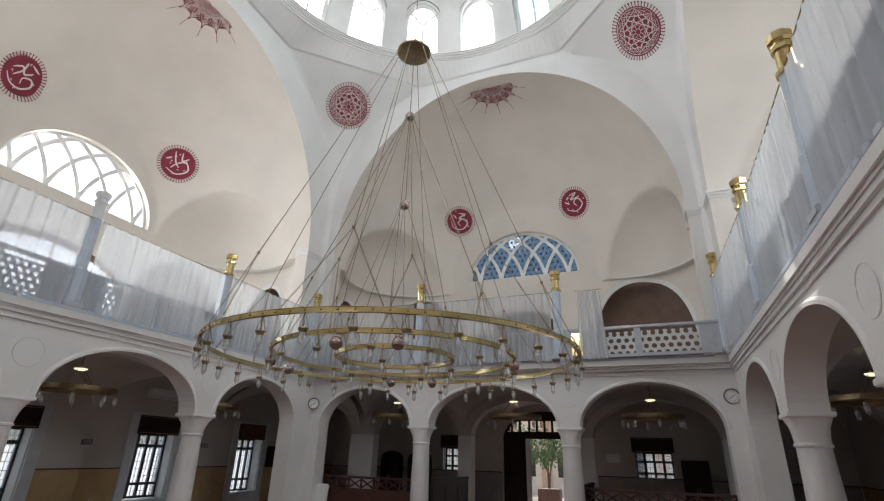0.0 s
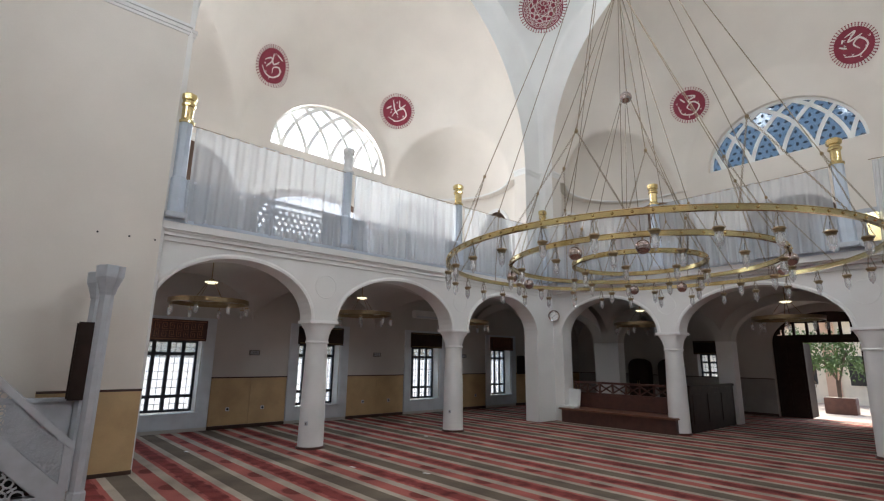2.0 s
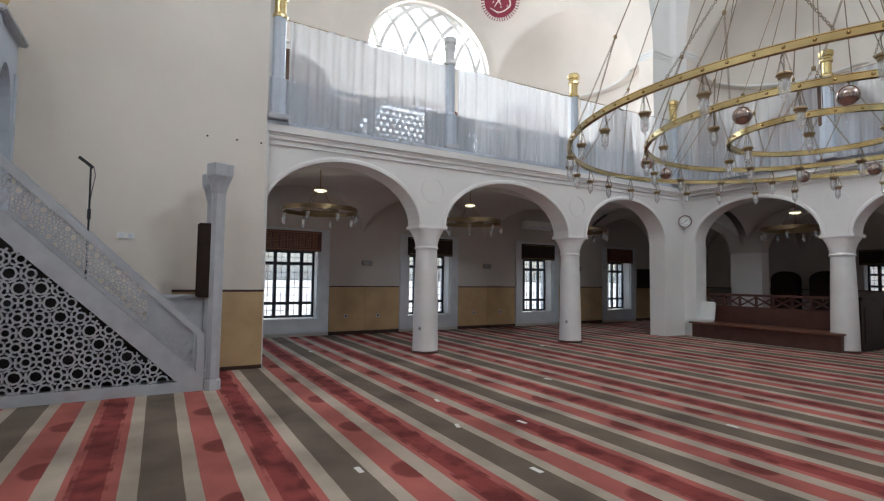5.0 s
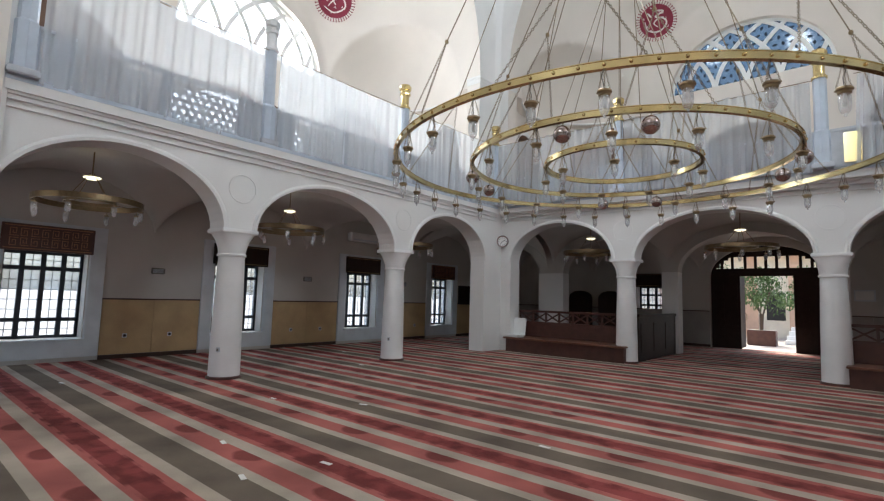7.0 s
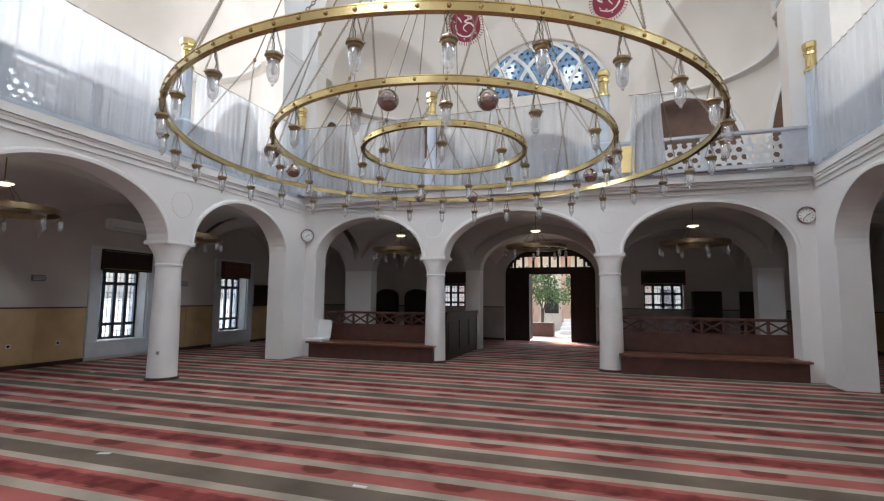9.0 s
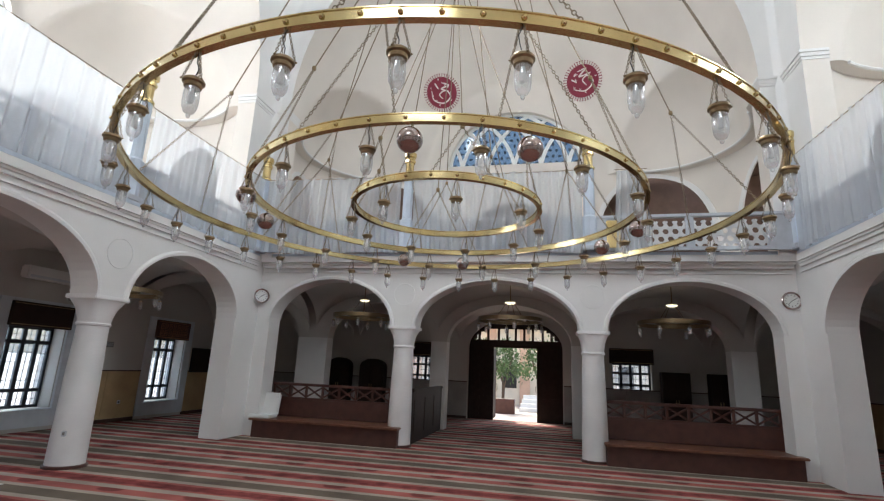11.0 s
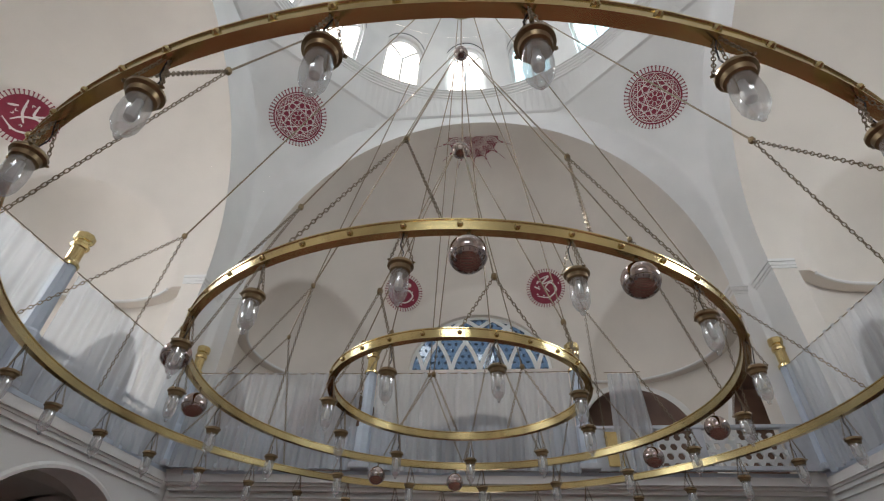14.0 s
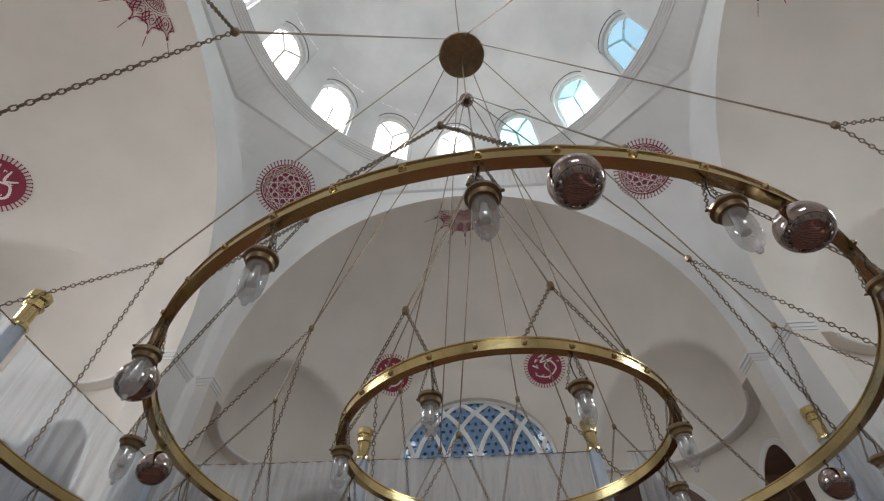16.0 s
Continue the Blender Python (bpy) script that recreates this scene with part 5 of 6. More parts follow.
def oil_lamp():
    """A glass lamp in a brass gallery; its origin is at the ring above it."""
    t = thing("hanging_lamp", "clear glass lamp in a dark brass holder below the chandelier", "lamp", None, "glass lamps of the chandelier")
    part("holder", lathe(bmesh.new(), [(0.0, -0.160), (0.034, -0.160), (0.052, -0.167), (0.058, -0.175), (0.058, -0.186), (0.048, -0.194), (0.045, -0.212), (0.036, -0.218), (0.0, -0.218)], 20), OLD_BRASS, t, "dark brass holder", smooth=True)
    part("glass", lathe(bmesh.new(), [(0.037, -0.214), (0.041, -0.250), (0.042, -0.290), (0.038, -0.330), (0.026, -0.357), (0.010, -0.366), (0.012, -0.378), (0.007, -0.388), (0.0, -0.390)], 20), LAMP_GLASS, t, smooth=True)
    part("bulb", lathe(bmesh.new(), [(0.0, -0.220), (0.011, -0.220), (0.012, -0.240), (0.019, -0.270), (0.016, -0.300), (0.0, -0.310)], 14), WHITE, t, "unlit white bulb", smooth=True)
    for i in range(3):
        a = 2 * math.pi * i / 3
        part("lamp_chain", chain(bmesh.new(), (0.056 * math.cos(a), 0.056 * math.sin(a), -0.167), (0.010 * math.cos(a), 0.010 * math.sin(a), 0.0), 0.022, 0.0022), CHAIN, t)
        part("ear", lathe(bmesh.new(), [(0.0, -0.008), (0.008, 0.0), (0.0, 0.008)], 6, Matrix.Translation((0.062 * math.cos(a), 0.062 * math.sin(a), -0.175))), OLD_BRASS, t)
    part("cord", tube(bmesh.new(), [(0.0, 0.0, 0.0), (0.02, 0.01, -0.05), (0.016, -0.008, -0.09), (0.0, 0.0, -0.160)], 0.0028, 5), BLACK, t)
    return t


lamp0 = oil_lamp()
lamp_spots = [(2.99, 277.3 + 11.25 * i) for i in range(32)] + [(1.98, 266.0 + 22.5 * i) for i in range(16)] + [(0.975, 247.0 + 40 * i) for i in range(9)]
for i, (R, deg) in enumerate(lamp_spots):
    m = Matrix.Translation(HANG + polar(R, deg, RZ - 0.034)) @ Matrix.Rotation(radians(deg * 3.1), 4, "Z")
    if i == 0:
        lamp0.matrix_world = m
    else:
        copy_thing(lamp0, m)
ball0 = thing("mirror_ball", "shiny silvered glass ball hanging from the chandelier's middle ring", "ball", None, "silvered balls of the chandelier")
part("sphere", lathe(bmesh.new(), [(0.0, -0.215)] + [(0.09 * math.cos(t), -0.125 + 0.09 * math.sin(t)) for t in [-1.5 + 3.0 * j / 16 for j in range(17)]] + [(0.0, -0.035)], 32), CHROME, ball0, smooth=True)
part("hook", tube(bmesh.new(), [(0, 0, -0.04), (0.012, 0, -0.016), (0, 0, 0.0)], 0.007), OLD_BRASS, ball0)
for i, deg in enumerate((274.5, 298.5, 8, 32, 94.5, 119, 187, 212)):
    m = Matrix.Translation(HANG + polar(1.98, deg, RZ - 0.034))
    if i == 0:
        ball0.matrix_world = m
    else:
        copy_thing(ball0, m)

# ---- pulpit ----
pulpit = thing("pulpit", "grey marble pulpit stair with pierced star panels and a pointed gate", "pulpit", pose(0, 0, 0))
X0, X1 = -4.2, -5.05


def slope(y):
    return 0.12 + (-6.39 - y)


def slab(bm, pts, x0, x1):
    """A flat upright slab with that outline in y and z."""
    a = [bm.verts.new((x0, y, z)) for y, z in pts]
    b = [bm.verts.new((x1, y, z)) for y, z in pts]
    bm.faces.new(a)
    bm.faces.new(b[::-1])
    for i in range(len(pts)):
        bm.faces.new((a[i], a[(i + 1) % len(pts)], b[(i + 1) % len(pts)], b[i]))
    return bm


def star_lattice(bm, inside, y0, y1, z0, z1, step, x, thick, bar):
    """Rings and struts on a triangular net, kept where inside(y, z)."""
    r = step * 0.36
    j = 0
    z = z0
    while z < z1:
        y = y0 + (step / 2 if j % 2 else 0)
        while y < y1:
            if inside(y, z):
                big = (round((y - y0) / step) + j) % 3 == 0
                rr = r * (1.0 if big else 0.72)
                pts = [(y + rr * math.cos(2 * math.pi * i / 8), z + rr * math.sin(2 * math.pi * i / 8)) for i in range(9)]
                strip2d(bm, pts, bar, lambda u, v, d: (x - d, u, v), 0.0, thick)
                for q in range(3):
                    a = math.pi * q / 3
                    p0 = (y + rr * math.cos(a), z + rr * math.sin(a))
                    p1 = (y + step * math.cos(a) - r * 0.8 * math.cos(a), z + step * math.sin(a) - r * 0.8 * math.sin(a))
                    if inside(*p1):
                        strip2d(bm, [p0, p1], bar, lambda u, v, d: (x - 0.003 - d, u, v), 0.0, thick)
                        n = (-math.sin(a) * step * 0.25, math.cos(a) * step * 0.25)
                        m = ((p0[0] + p1[0]) / 2, (p0[1] + p1[1]) / 2)
                        strip2d(bm, [(m[0] - n[0], m[1] - n[1]), (m[0] + n[0], m[1] + n[1])], bar, lambda u, v, d: (x - 0.006 - d, u, v), 0.0, thick)
            y += step
        z += step * 0.866
        j += 1


for x, t in ((X0, -0.06), (X1, 0.06)):
    bm = bmesh.new()
    slab(bm, [(-6.33, 0.0), (-6.33, 0.16), (-8.52, 2.28), (-8.52, 1.98), (-6.62, 0.13), (-8.52, 0.13), (-8.52, 0.0)], x, x + t)
    part("stringer", bm, MARBLE, pulpit)
    bm = bmesh.new()
    slab(bm, [(-6.33, 0.62), (-6.33, 0.72), (-8.52, 2.86), (-8.52, 2.74)], x + 0.012, x + t * 1.2)
    part("handrail", bm, MARBLE, pulpit)
    bm = bmesh.new()
    slab(bm, [(-6.33, 0.16), (-6.33, 0.62), (-6.42, 0.70), (-6.42, 0.245)], x + 0.004, x + t)
    part("end_post", bm, MARBLE, pulpit)
bm = bmesh.new()
star_lattice(bm, lambda y, z: 0.13 < z < -6.66 - y + 0.14 and y > -8.5, -8.5, -6.6, 0.15, 2.0, 0.19, X0 - 0.012, 0.035, 0.019)
tagged(part("side_lattice", bm, MARBLE, pulpit, "pierced grey marble star lattice"), kind="stuff")
# black sheet in place of the shade inside the stair, behind the lattice
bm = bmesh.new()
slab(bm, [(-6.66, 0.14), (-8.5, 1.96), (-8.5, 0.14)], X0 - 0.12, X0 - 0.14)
part("shade_backing", bm, BLACK, pulpit, "black sheet standing for the shade behind the lattice")
bm = bmesh.new()
star_lattice(bm, lambda y, z: slope(y) + 0.02 < z < slope(y) + 0.55 and -8.5 < y < -6.42, -8.5, -6.4, 0.2, 2.8, 0.115, X0 - 0.016, 0.025, 0.014)
tagged(part("rail_lattice", bm, MARBLE, pulpit, "fine pierced marble lattice"), kind="stuff")
bm = bmesh.new()
for i in range(10):
    part("step", boxbm(X1 + 0.06, X0 - 0.16, -6.55 - (i + 1) * 0.21, -6.55 - i * 0.21 + 0.02, 0.0 + 0.002, 0.2 * (i + 1), bevel=0.008), MARBLE, pulpit)
bm.free()
for x in (X0 - 0.03, X1 + 0.03):
    part("gate_post", lathe(bmesh.new(), [(0.0, 0.0), (0.105, 0.0), (0.105, 0.12), (0.085, 0.14), (0.085, 2.55), (0.10, 2.58), (0.0, 2.58)], 8, pose(x, -6.22, 0, 0, 0, 22.5)), MARBLE, pulpit)
    bm = bmesh.new()
    rows = []
    for h, z in ((0.088, 2.56), (0.10, 2.62), (0.125, 2.70), (0.16, 2.77), (0.165, 2.92), (0.14, 2.94)):
        rows.append([bm.verts.new((x + h * math.cos(math.pi * j / 4 + math.pi / 8) * 1.05, -6.22 + h * math.sin(math.pi * j / 4 + math.pi / 8) * 1.05, z + (0.02 if h > 0.15 and j % 2 else 0))) for j in range(8)])
    for a, b in zip(rows, rows[1:]):
        for j in range(8):
            bm.faces.new((a[j], a[(j + 1) % 8], b[(j + 1) % 8], b[j]))
    bm.faces.new(rows[-1])
    part("capital", bm, MARBLE, pulpit, "stepped stalactite capital")
part("door_leaf", boxbm(X1 + 0.10, X1 + 0.16, -6.42, -6.15, 1.16, 2.22, bevel=0.02), DARK, pulpit, "dark wooden gate leaf standing open")
bm = boxbm(X1 - 0.06, X1 + 0.02, -7.0, -6.3, 0.0, 1.14, bevel=0.01)
box(bm, X1 - 0.02, X1 + 0.05, -7.1, -6.3, 1.14, 1.2, bevel=0.01)
part("cheek_block", bm, MARBLE, pulpit)
for x in (X0 - 0.03, X1 + 0.03):
    for y in (-8.58, -9.5):
        part("canopy_post", boxbm(x - 0.07, x + 0.07, y - 0.07, y + 0.07, 0.0, 3.95, bevel=0.015), BLUE_GREY, pulpit)
bm = pierced(bmesh.new(), (X1 - 0.05, X0 + 0.05), 3.2, 4.35, 0.10, [(X1 + 0.11, X0 - 0.11, 3.2, 3.2, 3.95)], lambda s, d, z: (s, -8.53 - d, z), 16)
part("canopy_arch", bm, BLUE_GREY, pulpit)
bm = pierced(bmesh.new(), (-9.58, -8.5), 3.2, 4.35, 0.10, [(-9.43, -8.65, 3.2, 3.2, 3.95)], lambda s, d, z: (X0 + 0.055 - d, s, z), 16)
part("canopy_arch", bm, BLUE_GREY, pulpit)
part("canopy_cornice", boxbm(X1 - 0.12, X0 + 0.12, -9.62, -8.44, 4.35, 4.43, bevel=0.02), MARBLE, pulpit)
prof = [(0.0, 4.43), (0.40, 4.43), (0.43, 4.5), (0.40, 4.58), (0.46, 4.70), (0.48, 4.85), (0.44, 5.02), (0.33, 5.2), (0.18, 5.36), (0.08, 5.48), (0.03, 5.6), (0.0, 5.8)]
bm = bmesh.new()
cols = []
for i in range(48):
    a = 2 * math.pi * i / 48
    f = 1 + (0.05 if i % 4 < 2 else -0.02)
    cols.append([bm.verts.new((-4.62 + r * f * math.cos(a), -9.03 + r * f * math.sin(a), z)) for r, z in prof])
for i in range(48):
    for j in range(len(prof) - 1):
        bm.faces.new((cols[i][j], cols[(i + 1) % 48][j], cols[(i + 1) % 48][j + 1], cols[i][j + 1]))
part("canopy_dome", bm, BRASS, pulpit, "gilded ribbed onion dome", smooth=True)
mic = thing("microphone_stand", "black microphone on a thin stand on the pulpit stair", "microphone", pose(-4.62, -7.66, 1.2))
part("pole", tube(bmesh.new(), [(0, 0, 0.0), (0, 0, 1.1), (0.0, -0.005, 1.62)], 0.011, 8), BLACK, mic)
part("base", lathe(bmesh.new(), [(0.0, 0.0), (0.13, 0.0), (0.12, 0.02), (0.02, 0.03), (0.0, 0.03)], 20), BLACK, mic)
part("collar", lathe(bmesh.new(), [(0.0, 0.95), (0.02, 0.95), (0.02, 1.08), (0.0, 1.08)], 10), BLACK, mic)
part("head", tube(bmesh.new(), [(0.0, 0.02, 1.60), (0.0, -0.05, 1.66), (0.0, -0.13, 1.72)], 0.02, 8), BLACK, mic)
part("cable", tube(bmesh.new(), [(0.0, 0.03, 1.60), (0.02, 0.05, 1.5), (0.02, 0.02, 1.3), (0.015, 0.0, 1.1)], 0.005, 5), BLACK, mic)
sock = thing("wall_socket", "white double wall socket on the plaster", "socket", pose(-5.55, -7.31, 2.03))
part("plate", boxbm(-0.012, 0.012, -0.11, 0.11, -0.045, 0.045, bevel=0.006), WHITE, sock)
for q in (-0.055, 0.055):
    part("insert", lathe(bmesh.new(), [(0.0, 0.014), (0.025, 0.014), (0.03, 0.018), (0.034, 0.01)], 14, Matrix.Translation((0, q, 0)) @ Matrix.Rotation(math.pi / 2, 4, "Y")), FRAME, sock)

# ---- wooden enclosures of the entrance aisle ----
def enclosure(x0, x1, group):
    t = thing("wooden_enclosure", "dark red-brown wooden platform with a bench and trellis rail", "platform", pose(0, 0, 0), group)
    part("platform", boxbm(x0, x1, 6.26, 9.38, 0, 0.36), WOOD, t)
    part("bench_front", boxbm(x0, x1, 5.62, 6.26, 0, 0.36, bevel=0.01), WOOD, t)
    part("seat", boxbm(x0 - 0.04, x1 + 0.04, 5.52, 6.30, 0.36, 0.405, bevel=0.012), material("worn_seat_wood", (0.20, 0.085, 0.05), 0.35, vary=0.1, scale=6, bump=0.06), t, "lighter worn seat board")
    part("rail_board", boxbm(x0, x1, 6.36, 6.41, 0.41, 0.80, bevel=0.008), WOOD, t)
    part("top_rail", boxbm(x0, x1, 6.33, 6.44, 1.10, 1.16, bevel=0.012), WOOD, t)
    part("mid_rail", boxbm(x0, x1, 6.35, 6.42, 0.80, 0.84, bevel=0.008), WOOD, t)
    n = round((x1 - x0) / 0.42)
    for i in range(n + 1):
        x = x0 + 0.03 + (x1 - x0 - 0.06) * i / n
        part("baluster", boxbm(x - 0.025, x + 0.025, 6.36, 6.41, 0.84, 1.10, bevel=0.005), WOOD, t)
        if i < n:
            xb = x0 + 0.03 + (x1 - x0 - 0.06) * (i + 1) / n
            for a, b, dy in (((x, 0.85), (xb, 1.09), 0.0), ((x, 1.09), (xb, 0.85), 0.004)):
                bm = bmesh.new()
                strip2d(bm, [a, b], 0.035, lambda u, v, d: (u, 6.368 + dy + d, v), 0.0, 0.03)
                part("cross_slat", bm, WOOD, t)
    return t


def end_panel(x):
    t = thing("end_panel", "tall dark wooden end panel of the enclosure", "panel", pose(x, 0, 0), "end panels")
    part("board", boxbm(-0.03, 0.03, 6.26, 9.35, 0, 1.10, bevel=0.008), DARK, t)
    part("cap", boxbm(-0.06, 0.06, 6.24, 9.37, 1.10, 1.17, bevel=0.014), DARK, t)
    for i in range(3):
        for sg in (-1, 1):
            part("raised_panel", boxbm(sg * 0.03, sg * 0.045, 6.4 + i * 0.98, 7.22 + i * 0.98, 0.2, 0.95, bevel=0.006), DARK, t)


enclosure(-5.40, -2.05, "wooden enclosures")
enclosure(2.10, 5.42, "wooden enclosures")
end_panel(-1.95)
end_panel(1.98)
chair = thing("white_chair_back", "white plastic floor chair with a reclined back standing on the bench", "seat", pose(-5.25, 5.80, 0.405))
part("back", boxbm(-0.27, 0.27, 0.13, 0.18, 0.05, 0.56, bevel=0.035, m=Matrix.Rotation(radians(-9), 4, "X")), WHITE, chair)
part("seat", boxbm(-0.27, 0.27, -0.22, 0.17, 0.0, 0.07, bevel=0.025), WHITE, chair)

# ---- clocks ----
for x, y, z, turn in ((-5.58, 5.66, 3.12, 35), (5.56, 5.77, 3.19, 0)):
    c = thing("wall_clock", "round silver wall clock with a pale dial", "clock", pose(x, y, z, 90, 0, turn), "wall clocks")
    part("rim", lathe(bmesh.new(), [(0.135, 0.0), (0.17, 0.0), (0.175, 0.03), (0.16, 0.045), (0.138, 0.035)], 36), CHROME, c, smooth=True)
    part("dial", lathe(bmesh.new(), [(0.0, 0.02), (0.14, 0.02), (0.14, 0.0)], 36), WHITE, c)
    bm = bmesh.new()
    for i in range(12):
        a = math.pi * i / 6
        box(bm, -0.005, 0.005, 0.095, 0.122, 0.021, 0.024, m=Matrix.Rotation(a, 4, "Z"))
    tagged(part("hour_marks", bm, BLACK, c), kind="stuff")
    part("hour_hand", boxbm(-0.006, 0.006, 0, 0.07, 0.025, 0.028, m=Matrix.Rotation(-1.1, 4, "Z")), BLACK, c)
    part("minute_hand", boxbm(-0.004, 0.004, 0, 0.1, 0.029, 0.032, m=Matrix.Rotation(2.4, 4, "Z")), BLACK, c)

# ---- aisle lamps ----
GLOW = bpy.data.materials.new("lit_lamp")
GLOW.use_nodes = True
GLOW.node_tree.nodes["Principled BSDF"].inputs["Emission Color"].default_value = (1, 0.88, 0.58, 1)
GLOW.node_tree.nodes["Principled BSDF"].inputs["Emission Strength"].default_value = 0.5


def aisle_lamp():
    t = thing("ring_lamp", "small brass ring lamp with glass cups and a lit dome", "lamp", None, "ring lamps of the aisles")
    part("glow", lathe(bmesh.new(), [(0.0, -0.505), (0.08, -0.50), (0.13, -0.475), (0.13, -0.46), (0.0, -0.46)], 20), GLOW, t, "lit bowl")
    part("stem", tube(bmesh.new(), [(0, 0, 0.0), (0, 0, -0.46)], 0.012), OLD_BRASS, t)
    part("ring", lathe(bmesh.new(), [(0.76, -0.94), (0.79, -0.94), (0.79, -0.85), (0.76, -0.85), (0.76, -0.94)], 48), OLD_BRASS, t)
    part("inner_ring", lathe(bmesh.new(), [(0.36, -0.91), (0.38, -0.91), (0.38, -0.85), (0.36, -0.85), (0.36, -0.91)], 40), OLD_BRASS, t)
    for i in range(4):
        a = math.pi * i / 2 + 0.4
        part("arm", tube(bmesh.new(), [(0.04 * math.cos(a), 0.04 * math.sin(a), -0.40), (0.37 * math.cos(a), 0.37 * math.sin(a), -0.86), (0.78 * math.cos(a), 0.78 * math.sin(a), -0.87)], 0.007), OLD_BRASS, t)
    for i in range(8):
        a = math.pi * i / 4 + 0.2
        m = Matrix.Translation((0.775 * math.cos(a), 0.775 * math.sin(a), 0))
        part("cup_holder", lathe(bmesh.new(), [(0.006, -0.93), (0.006, -0.99), (0.04, -1.0), (0.04, -1.02), (0.0, -1.02)], 12, m), OLD_BRASS, t)
        part("cup", lathe(bmesh.new(), [(0.03, -1.02), (0.042, -1.05), (0.045, -1.12), (0.028, -1.18), (0.0, -1.19)], 12, m), LAMP_GLASS, t, smooth=True)
    return t


al = aisle_lamp()
spots = [(-7.5, -3.95), (-7.5, -0.15), (-7.5, 3.6), (-3.75, 7.6), (0.1, 7.6), (3.85, 7.6), (7.5, -3.95), (7.5, -0.15), (7.5, 3.6)]
al.matrix_world = pose(*spots[0], 3.78)
for x, y in spots[1:]:
    copy_thing(al, pose(x, y, 3.78))

# ---- small wall things ----
VENT_GREY = material("vent_grey", (0.20, 0.19, 0.17), 0.6, vary=0.05, bump=0.03)
for y in (-2.08, 1.8, 5.6):
    v = thing("wall_vent", "small grey vent plate on the aisle wall", "vent", pose(-OUT_X, y, 1.86), "wall vents")
    part("cover", boxbm(0.0, 0.035, -0.14, 0.14, -0.065, 0.065, bevel=0.01), VENT_GREY, v)
    for i in range(4):
        part("slat", boxbm(0.035, 0.042, -0.11, 0.11, -0.04 + i * 0.024, -0.03 + i * 0.024), BLUE_GREY, v)
for y in (3.71,):
    ac = thing("air_conditioner", "white wall air conditioner above the aisle window", "air conditioner", pose(-OUT_X, y, 3.22))
    part("body", boxbm(0.0, 0.22, -0.56, 0.56, -0.13, 0.13, bevel=0.03), WHITE, ac)
    part("louvre", boxbm(0.2, 0.225, -0.5, 0.5, -0.11, -0.06, bevel=0.004), FRAME, ac)
frame_b = thing("wall_picture", "pale framed notice on the entrance wall", "picture", pose(2.35, OUT_Y, 1.85))
part("frame", boxbm(-0.25, 0.25, -0.03, -0.005, -0.17, 0.17, bevel=0.008), FRAME, frame_b)
part("sheet", boxbm(-0.21, 0.21, -0.035, -0.031, -0.13, 0.13), WHITE, frame_b)
# cabinet shapes standing in for dark boards (right) and round-backed chairs (left)
for x, wide, crest in ((4.98, 0.42, False), (6.25, 0.27, False), (-6.5, 0.42, True), (-5.22, 0.46, True)):
    cab = thing("dark_stand_in", "dark round-topped cabinet shape standing in for a chair at the entrance wall" if crest else "dark cabinet shape standing in for a board on the entrance wall", "cabinet", pose(x, OUT_Y - 0.24, 0), "dark cabinets")
    top = 1.62 if crest else 1.84
    part("body", boxbm(-wide, wide, -0.2, 0.2, 0.0, top, bevel=0.012), DARK, cab)
    if crest:
        bm = bmesh.new()
        outline = [(wide * math.cos(math.pi * i / 16), top + 0.26 * math.sin(math.pi * i / 16)) for i in range(17)]
        front, rear = [bm.verts.new((u, -0.15, v)) for u, v in outline], [bm.verts.new((u, 0.15, v)) for u, v in outline]
        bm.faces.new(front)
        bm.faces.new(rear[::-1])
        for i in range(17):
            bm.faces.new((front[i], front[(i + 1) % 17], rear[(i + 1) % 17], rear[i]))
        part("crest", bm, DARK, cab)
    for sg in (-1, 1):
        d = part("door", boxbm(min(sg * 0.01, sg * (wide - 0.02)), max(sg * 0.01, sg * (wide - 0.02)), -0.22, -0.2, 0.08, top - 0.08, bevel=0.006), DARK, cab)
        part("handle", boxbm(min(sg * 0.03, sg * 0.05), max(sg * 0.03, sg * 0.05), -0.245, -0.22, 0.85, 1.0, bevel=0.004), OLD_BRASS, d)
for y in (-2.64, -1.75, 1.34, 2.29, 6.2):
    k = thing("floor_socket", "small dark power socket on the ochre wainscot", "socket", pose(-OUT_X + 0.022, y, 0.47), "sockets on the wainscot")
    part("plate", boxbm(0.0, 0.012, -0.045, 0.045, -0.045, 0.045, bevel=0.005), FRAME, k)
    part("insert", lathe(bmesh.new(), [(0.0, 0.014), (0.028, 0.014), (0.034, 0.010)], 14, Matrix.Rotation(math.pi / 2, 4, "Y")), BLACK, k)
screen = thing("wall_screen", "dark flat screen hanging on the aisle wall", "screen", pose(-OUT_X, 8.95, 1.56))
part("bracket", boxbm(0.0, 0.05, -0.2, 0.2, -0.15, 0.15), BLACK, screen)
part("casing", boxbm(0.05, 0.10, -0.42, 0.42, -0.36, 0.36, bevel=0.012), BLACK, screen)
part("panel", boxbm(0.10, 0.104, -0.39, 0.39, -0.33, 0.33), DARK, screen)
for y in (-5.50, -5.87, -6.30):
    k = thing("wall_hook", "small black hook fixed to the plaster beside the gallery", "hook", pose(-5.56, y, 3.65), "wall hooks")
    part("knob", lathe(bmesh.new(), [(0.0, 0.03), (0.013, 0.027), (0.016, 0.017), (0.009, 0.0), (0.0, 0.0)], 12, Matrix.Rotation(math.pi / 2, 4, "Y")), BLACK, k, smooth=True)
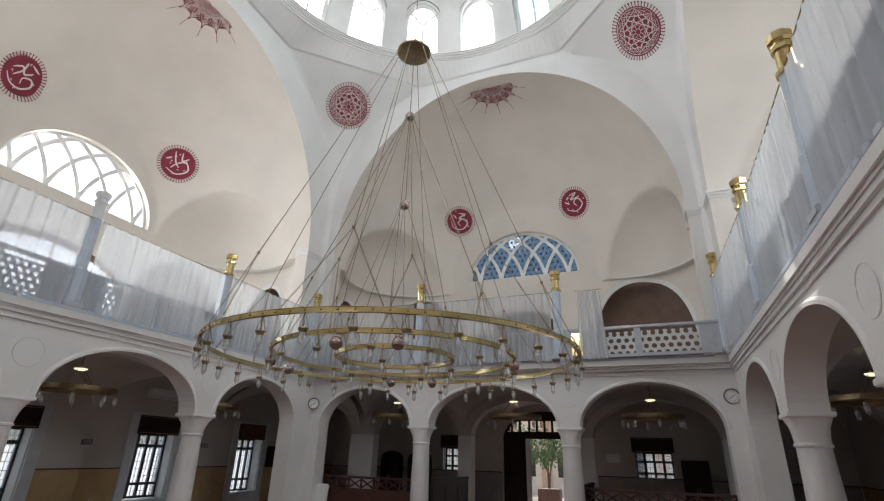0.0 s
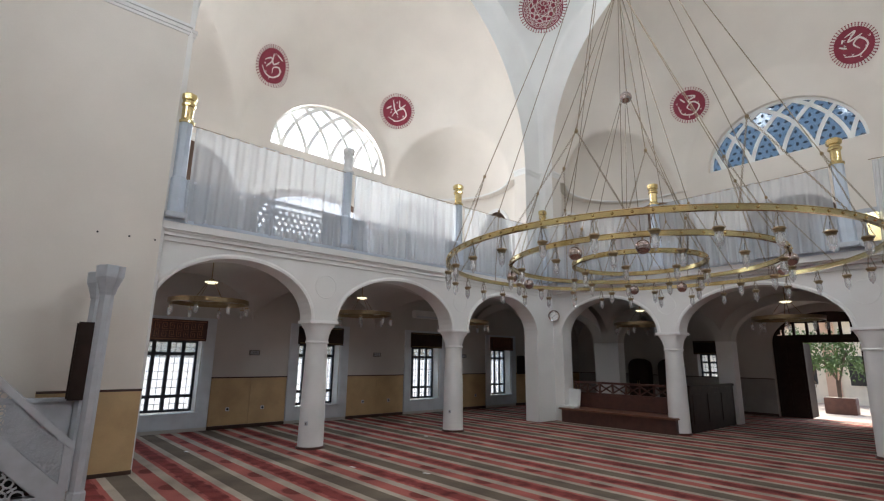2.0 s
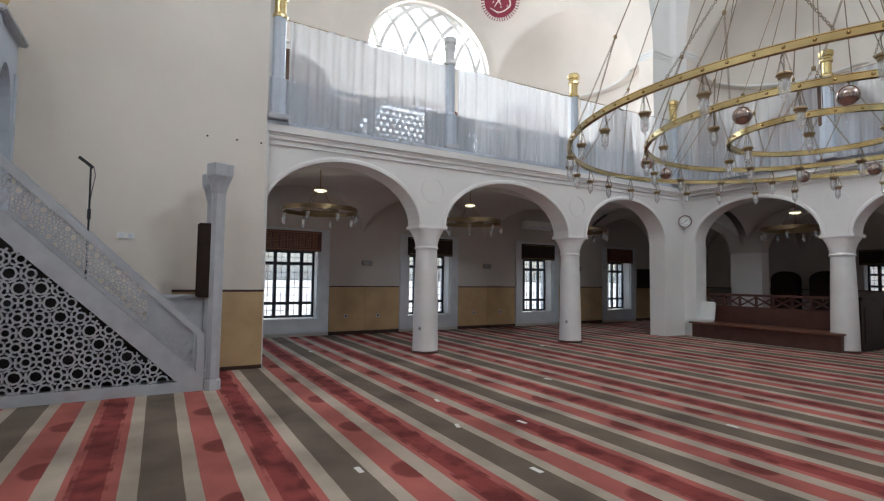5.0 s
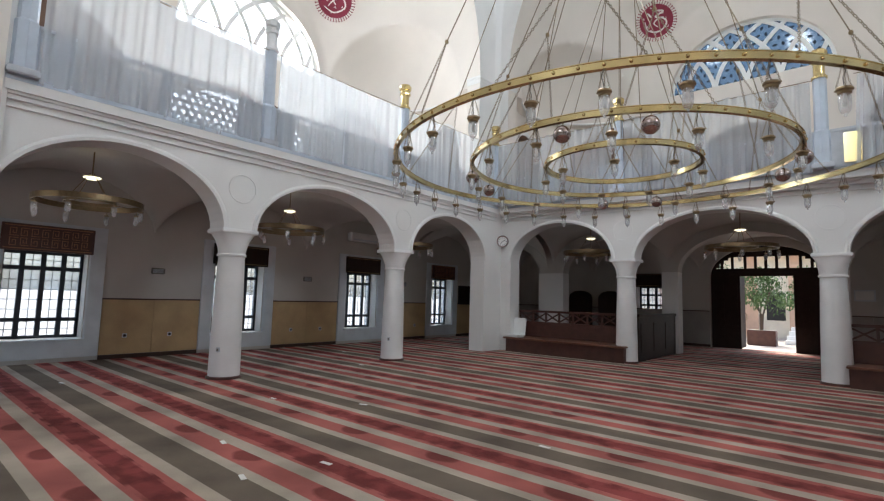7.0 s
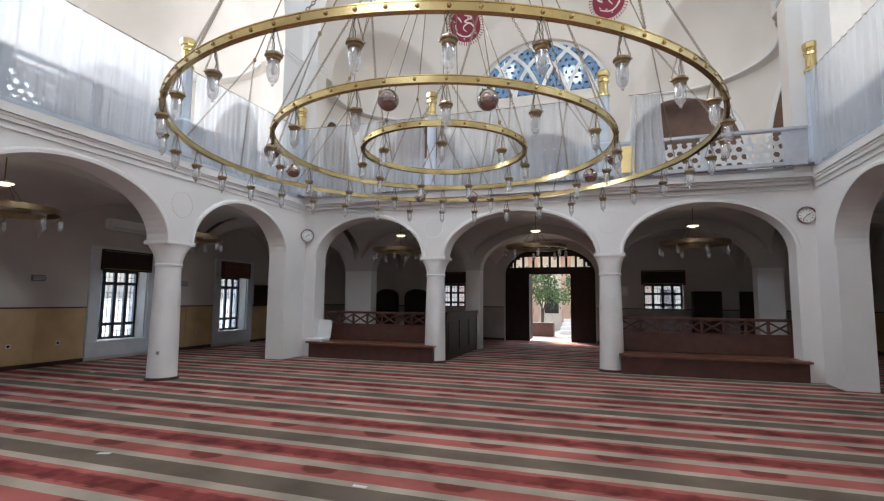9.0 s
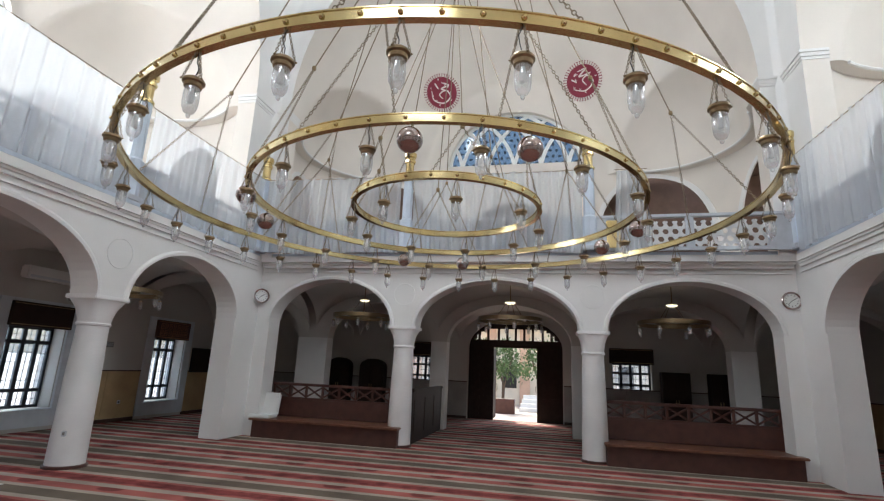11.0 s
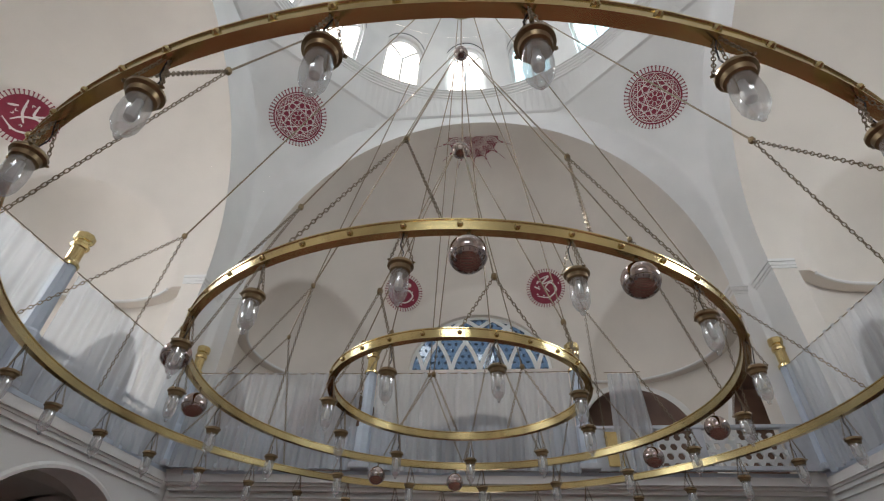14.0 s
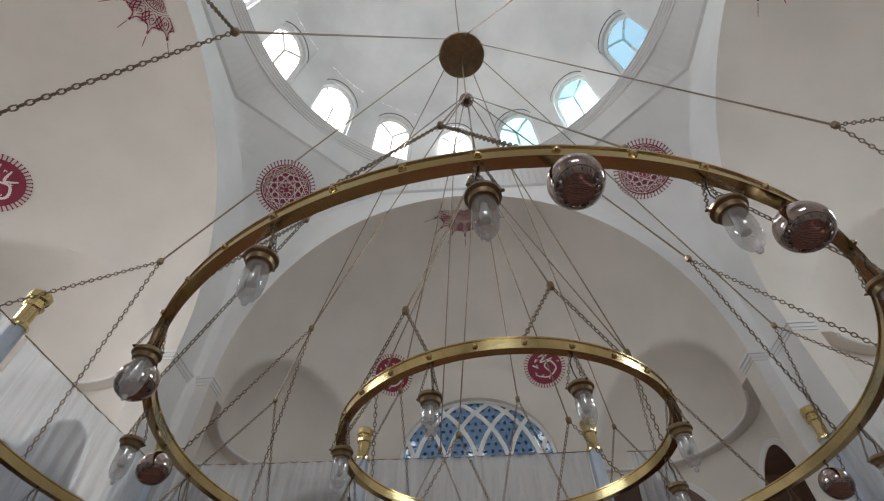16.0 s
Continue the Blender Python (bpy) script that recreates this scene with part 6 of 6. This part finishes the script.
for x, y, turn in ((-5.825, 1.50, -62), (-5.785, -2.40, -52)):
    k = thing("column_socket", "small grey socket box on the foot of a column", "socket", pose(x, y, 0.49, 0, 0, turn), "sockets on the columns")
    part("box", boxbm(-0.02, 0.025, -0.03, 0.03, -0.04, 0.04, bevel=0.008), MARBLE, k)
    part("insert", boxbm(0.025, 0.028, -0.014, 0.014, -0.02, 0.02), VENT_GREY, k)

# ---- courtyard beyond the door ----
planter = thing("planter", "dark brown wooden planter box in the courtyard", "planter", pose(-0.95, 18.0, -0.15))
part("box", boxbm(-0.5, 0.5, -0.3, 0.3, 0, 0.62, bevel=0.02), WOOD, planter)
part("soil", boxbm(-0.45, 0.45, -0.25, 0.25, 0.60, 0.625), GROUND, planter)
LEAF = material("green_leaves", (0.07, 0.13, 0.03), 0.6, vary=0.12, scale=8, bump=0)
BARK = material("bark", (0.10, 0.07, 0.05), 0.9, vary=0.1, scale=10)


def tree(x, y, z, h, spread, seed):
    rnd = random.Random(seed)
    t = thing("tree", "small green leafy tree in the courtyard", "tree", pose(x, y, z), "courtyard trees")
    bm = bmesh.new()
    for i in range(4):
        a = rnd.uniform(0, 6.28)
        q = Vector((math.cos(a) * spread * 0.5, math.sin(a) * spread * 0.5, h * rnd.uniform(0.75, 1.0)))
        pts = [Vector((0.02 * i, 0, 0)), Vector((0.03 * i, 0.02, h * 0.35)), q * 0.75 + Vector((0, 0, h * 0.12)), q]
        tube(bm, pts, 0.035, 6)
    part("trunk", bm, BARK, t)
    bm = bmesh.new()
    for c in range(26):
        cc = Vector((rnd.gauss(0, spread * 0.5), rnd.gauss(0, spread * 0.5), h * rnd.uniform(0.62, 1.25)))
        for i in range(55):
            p = cc + Vector((rnd.gauss(0, 0.2), rnd.gauss(0, 0.2), rnd.gauss(0, 0.16)))
            m = Matrix.Translation(p) @ Euler((rnd.uniform(0, 6), rnd.uniform(0, 6), rnd.uniform(0, 6))).to_matrix().to_4x4()
            s = rnd.uniform(0.05, 0.1)
            bm.faces.new([bm.verts.new(m @ Vector(v)) for v in ((-s, 0, 0), (0, -s * 0.45, 0.01), (s, 0, 0), (0, s * 0.45, 0.01))])
    tagged(part("crown", bm, LEAF, t), kind="stuff")


tree(-1.0, 18.0, 0.4, 1.9, 0.9, 3)
tree(0.6, 20.5, -0.15, 2.6, 1.1, 5)
tree(-2.6, 21.0, -0.15, 2.8, 1.2, 8)
SALMON = material("salmon_wall", (0.62, 0.42, 0.30), 0.85, vary=0.05, scale=2)
CREAMWALL = material("cream_wall", (0.75, 0.68, 0.55), 0.85, vary=0.05, scale=2)
house = thing("courtyard_building", "low cream building with salmon pilasters across the courtyard", "building", pose(0, 24, -0.15))
part("wall", boxbm(-9, 9, 0, 0.4, 0, 4.2), CREAMWALL, house)
for x in (-6.5, -4.3, -2.2, -0.3, 1.8, 4.0, 6.5):
    part("pilaster", boxbm(x - 0.28, x + 0.28, -0.12, 0.0, 0, 4.2), SALMON, house)
    part("window", boxbm(x + 0.65, x + 1.45, -0.02, 0.004, 0.9, 2.3), BLACK, house, "dark window")
part("roof", boxbm(-9.3, 9.3, -0.5, 0.7, 4.2, 4.4, bevel=0.02), SALMON, house)
for i in range(4):
    s = thing("stone_step", "white marble step of the courtyard fountain", "step", pose(0.55, 19.6 + i * 0.3, -0.15), "fountain steps")
    part("block", boxbm(-0.9 + 0.05 * i, 0.9 - 0.05 * i, -0.15, 0.15, 0.0, 0.18 * (i + 1), bevel=0.015), WHITE, s)

# ---- small paper row markers on the carpet ----
rnd = random.Random(11)
for x, y in ((-5.69, 0.62), (-7.83, 1.84), (-2.77, -1.82), (-0.09, -1.75), (-0.77, -5.49), (-0.13, -4.29), (-2.38, -3.91), (-3.88, -2.49), (-1.2, -3.57), (-6.93, -4.22), (-1.39, -4.23)):
    t = thing("row_marker", "small white paper marker lying on the carpet", "paper", pose(x, y, 0.001, 0, 0, rnd.uniform(-20, 20)), "paper markers on the carpet")
    part("paper", boxbm(-0.06, 0.06, -0.022, 0.022, 0.0, 0.004, bevel=0.001), WHITE, t)
# red framed panel on the gallery wall
t = thing("red_panel", "dark red framed lettered panel in the gallery", "panel", pose(-6.6, -5.30, 5.05))
part("board", boxbm(-0.45, 0.45, -0.02, 0.02, 0.0, 0.5, bevel=0.01), CRIMSON, t)
for i in range(5):
    part("bar", boxbm(-0.36 + i * 0.15, -0.26 + i * 0.15, 0.02, 0.026, 0.15 + 0.04 * (i % 2), 0.32 + 0.04 * (i % 3)), CREAM, t)
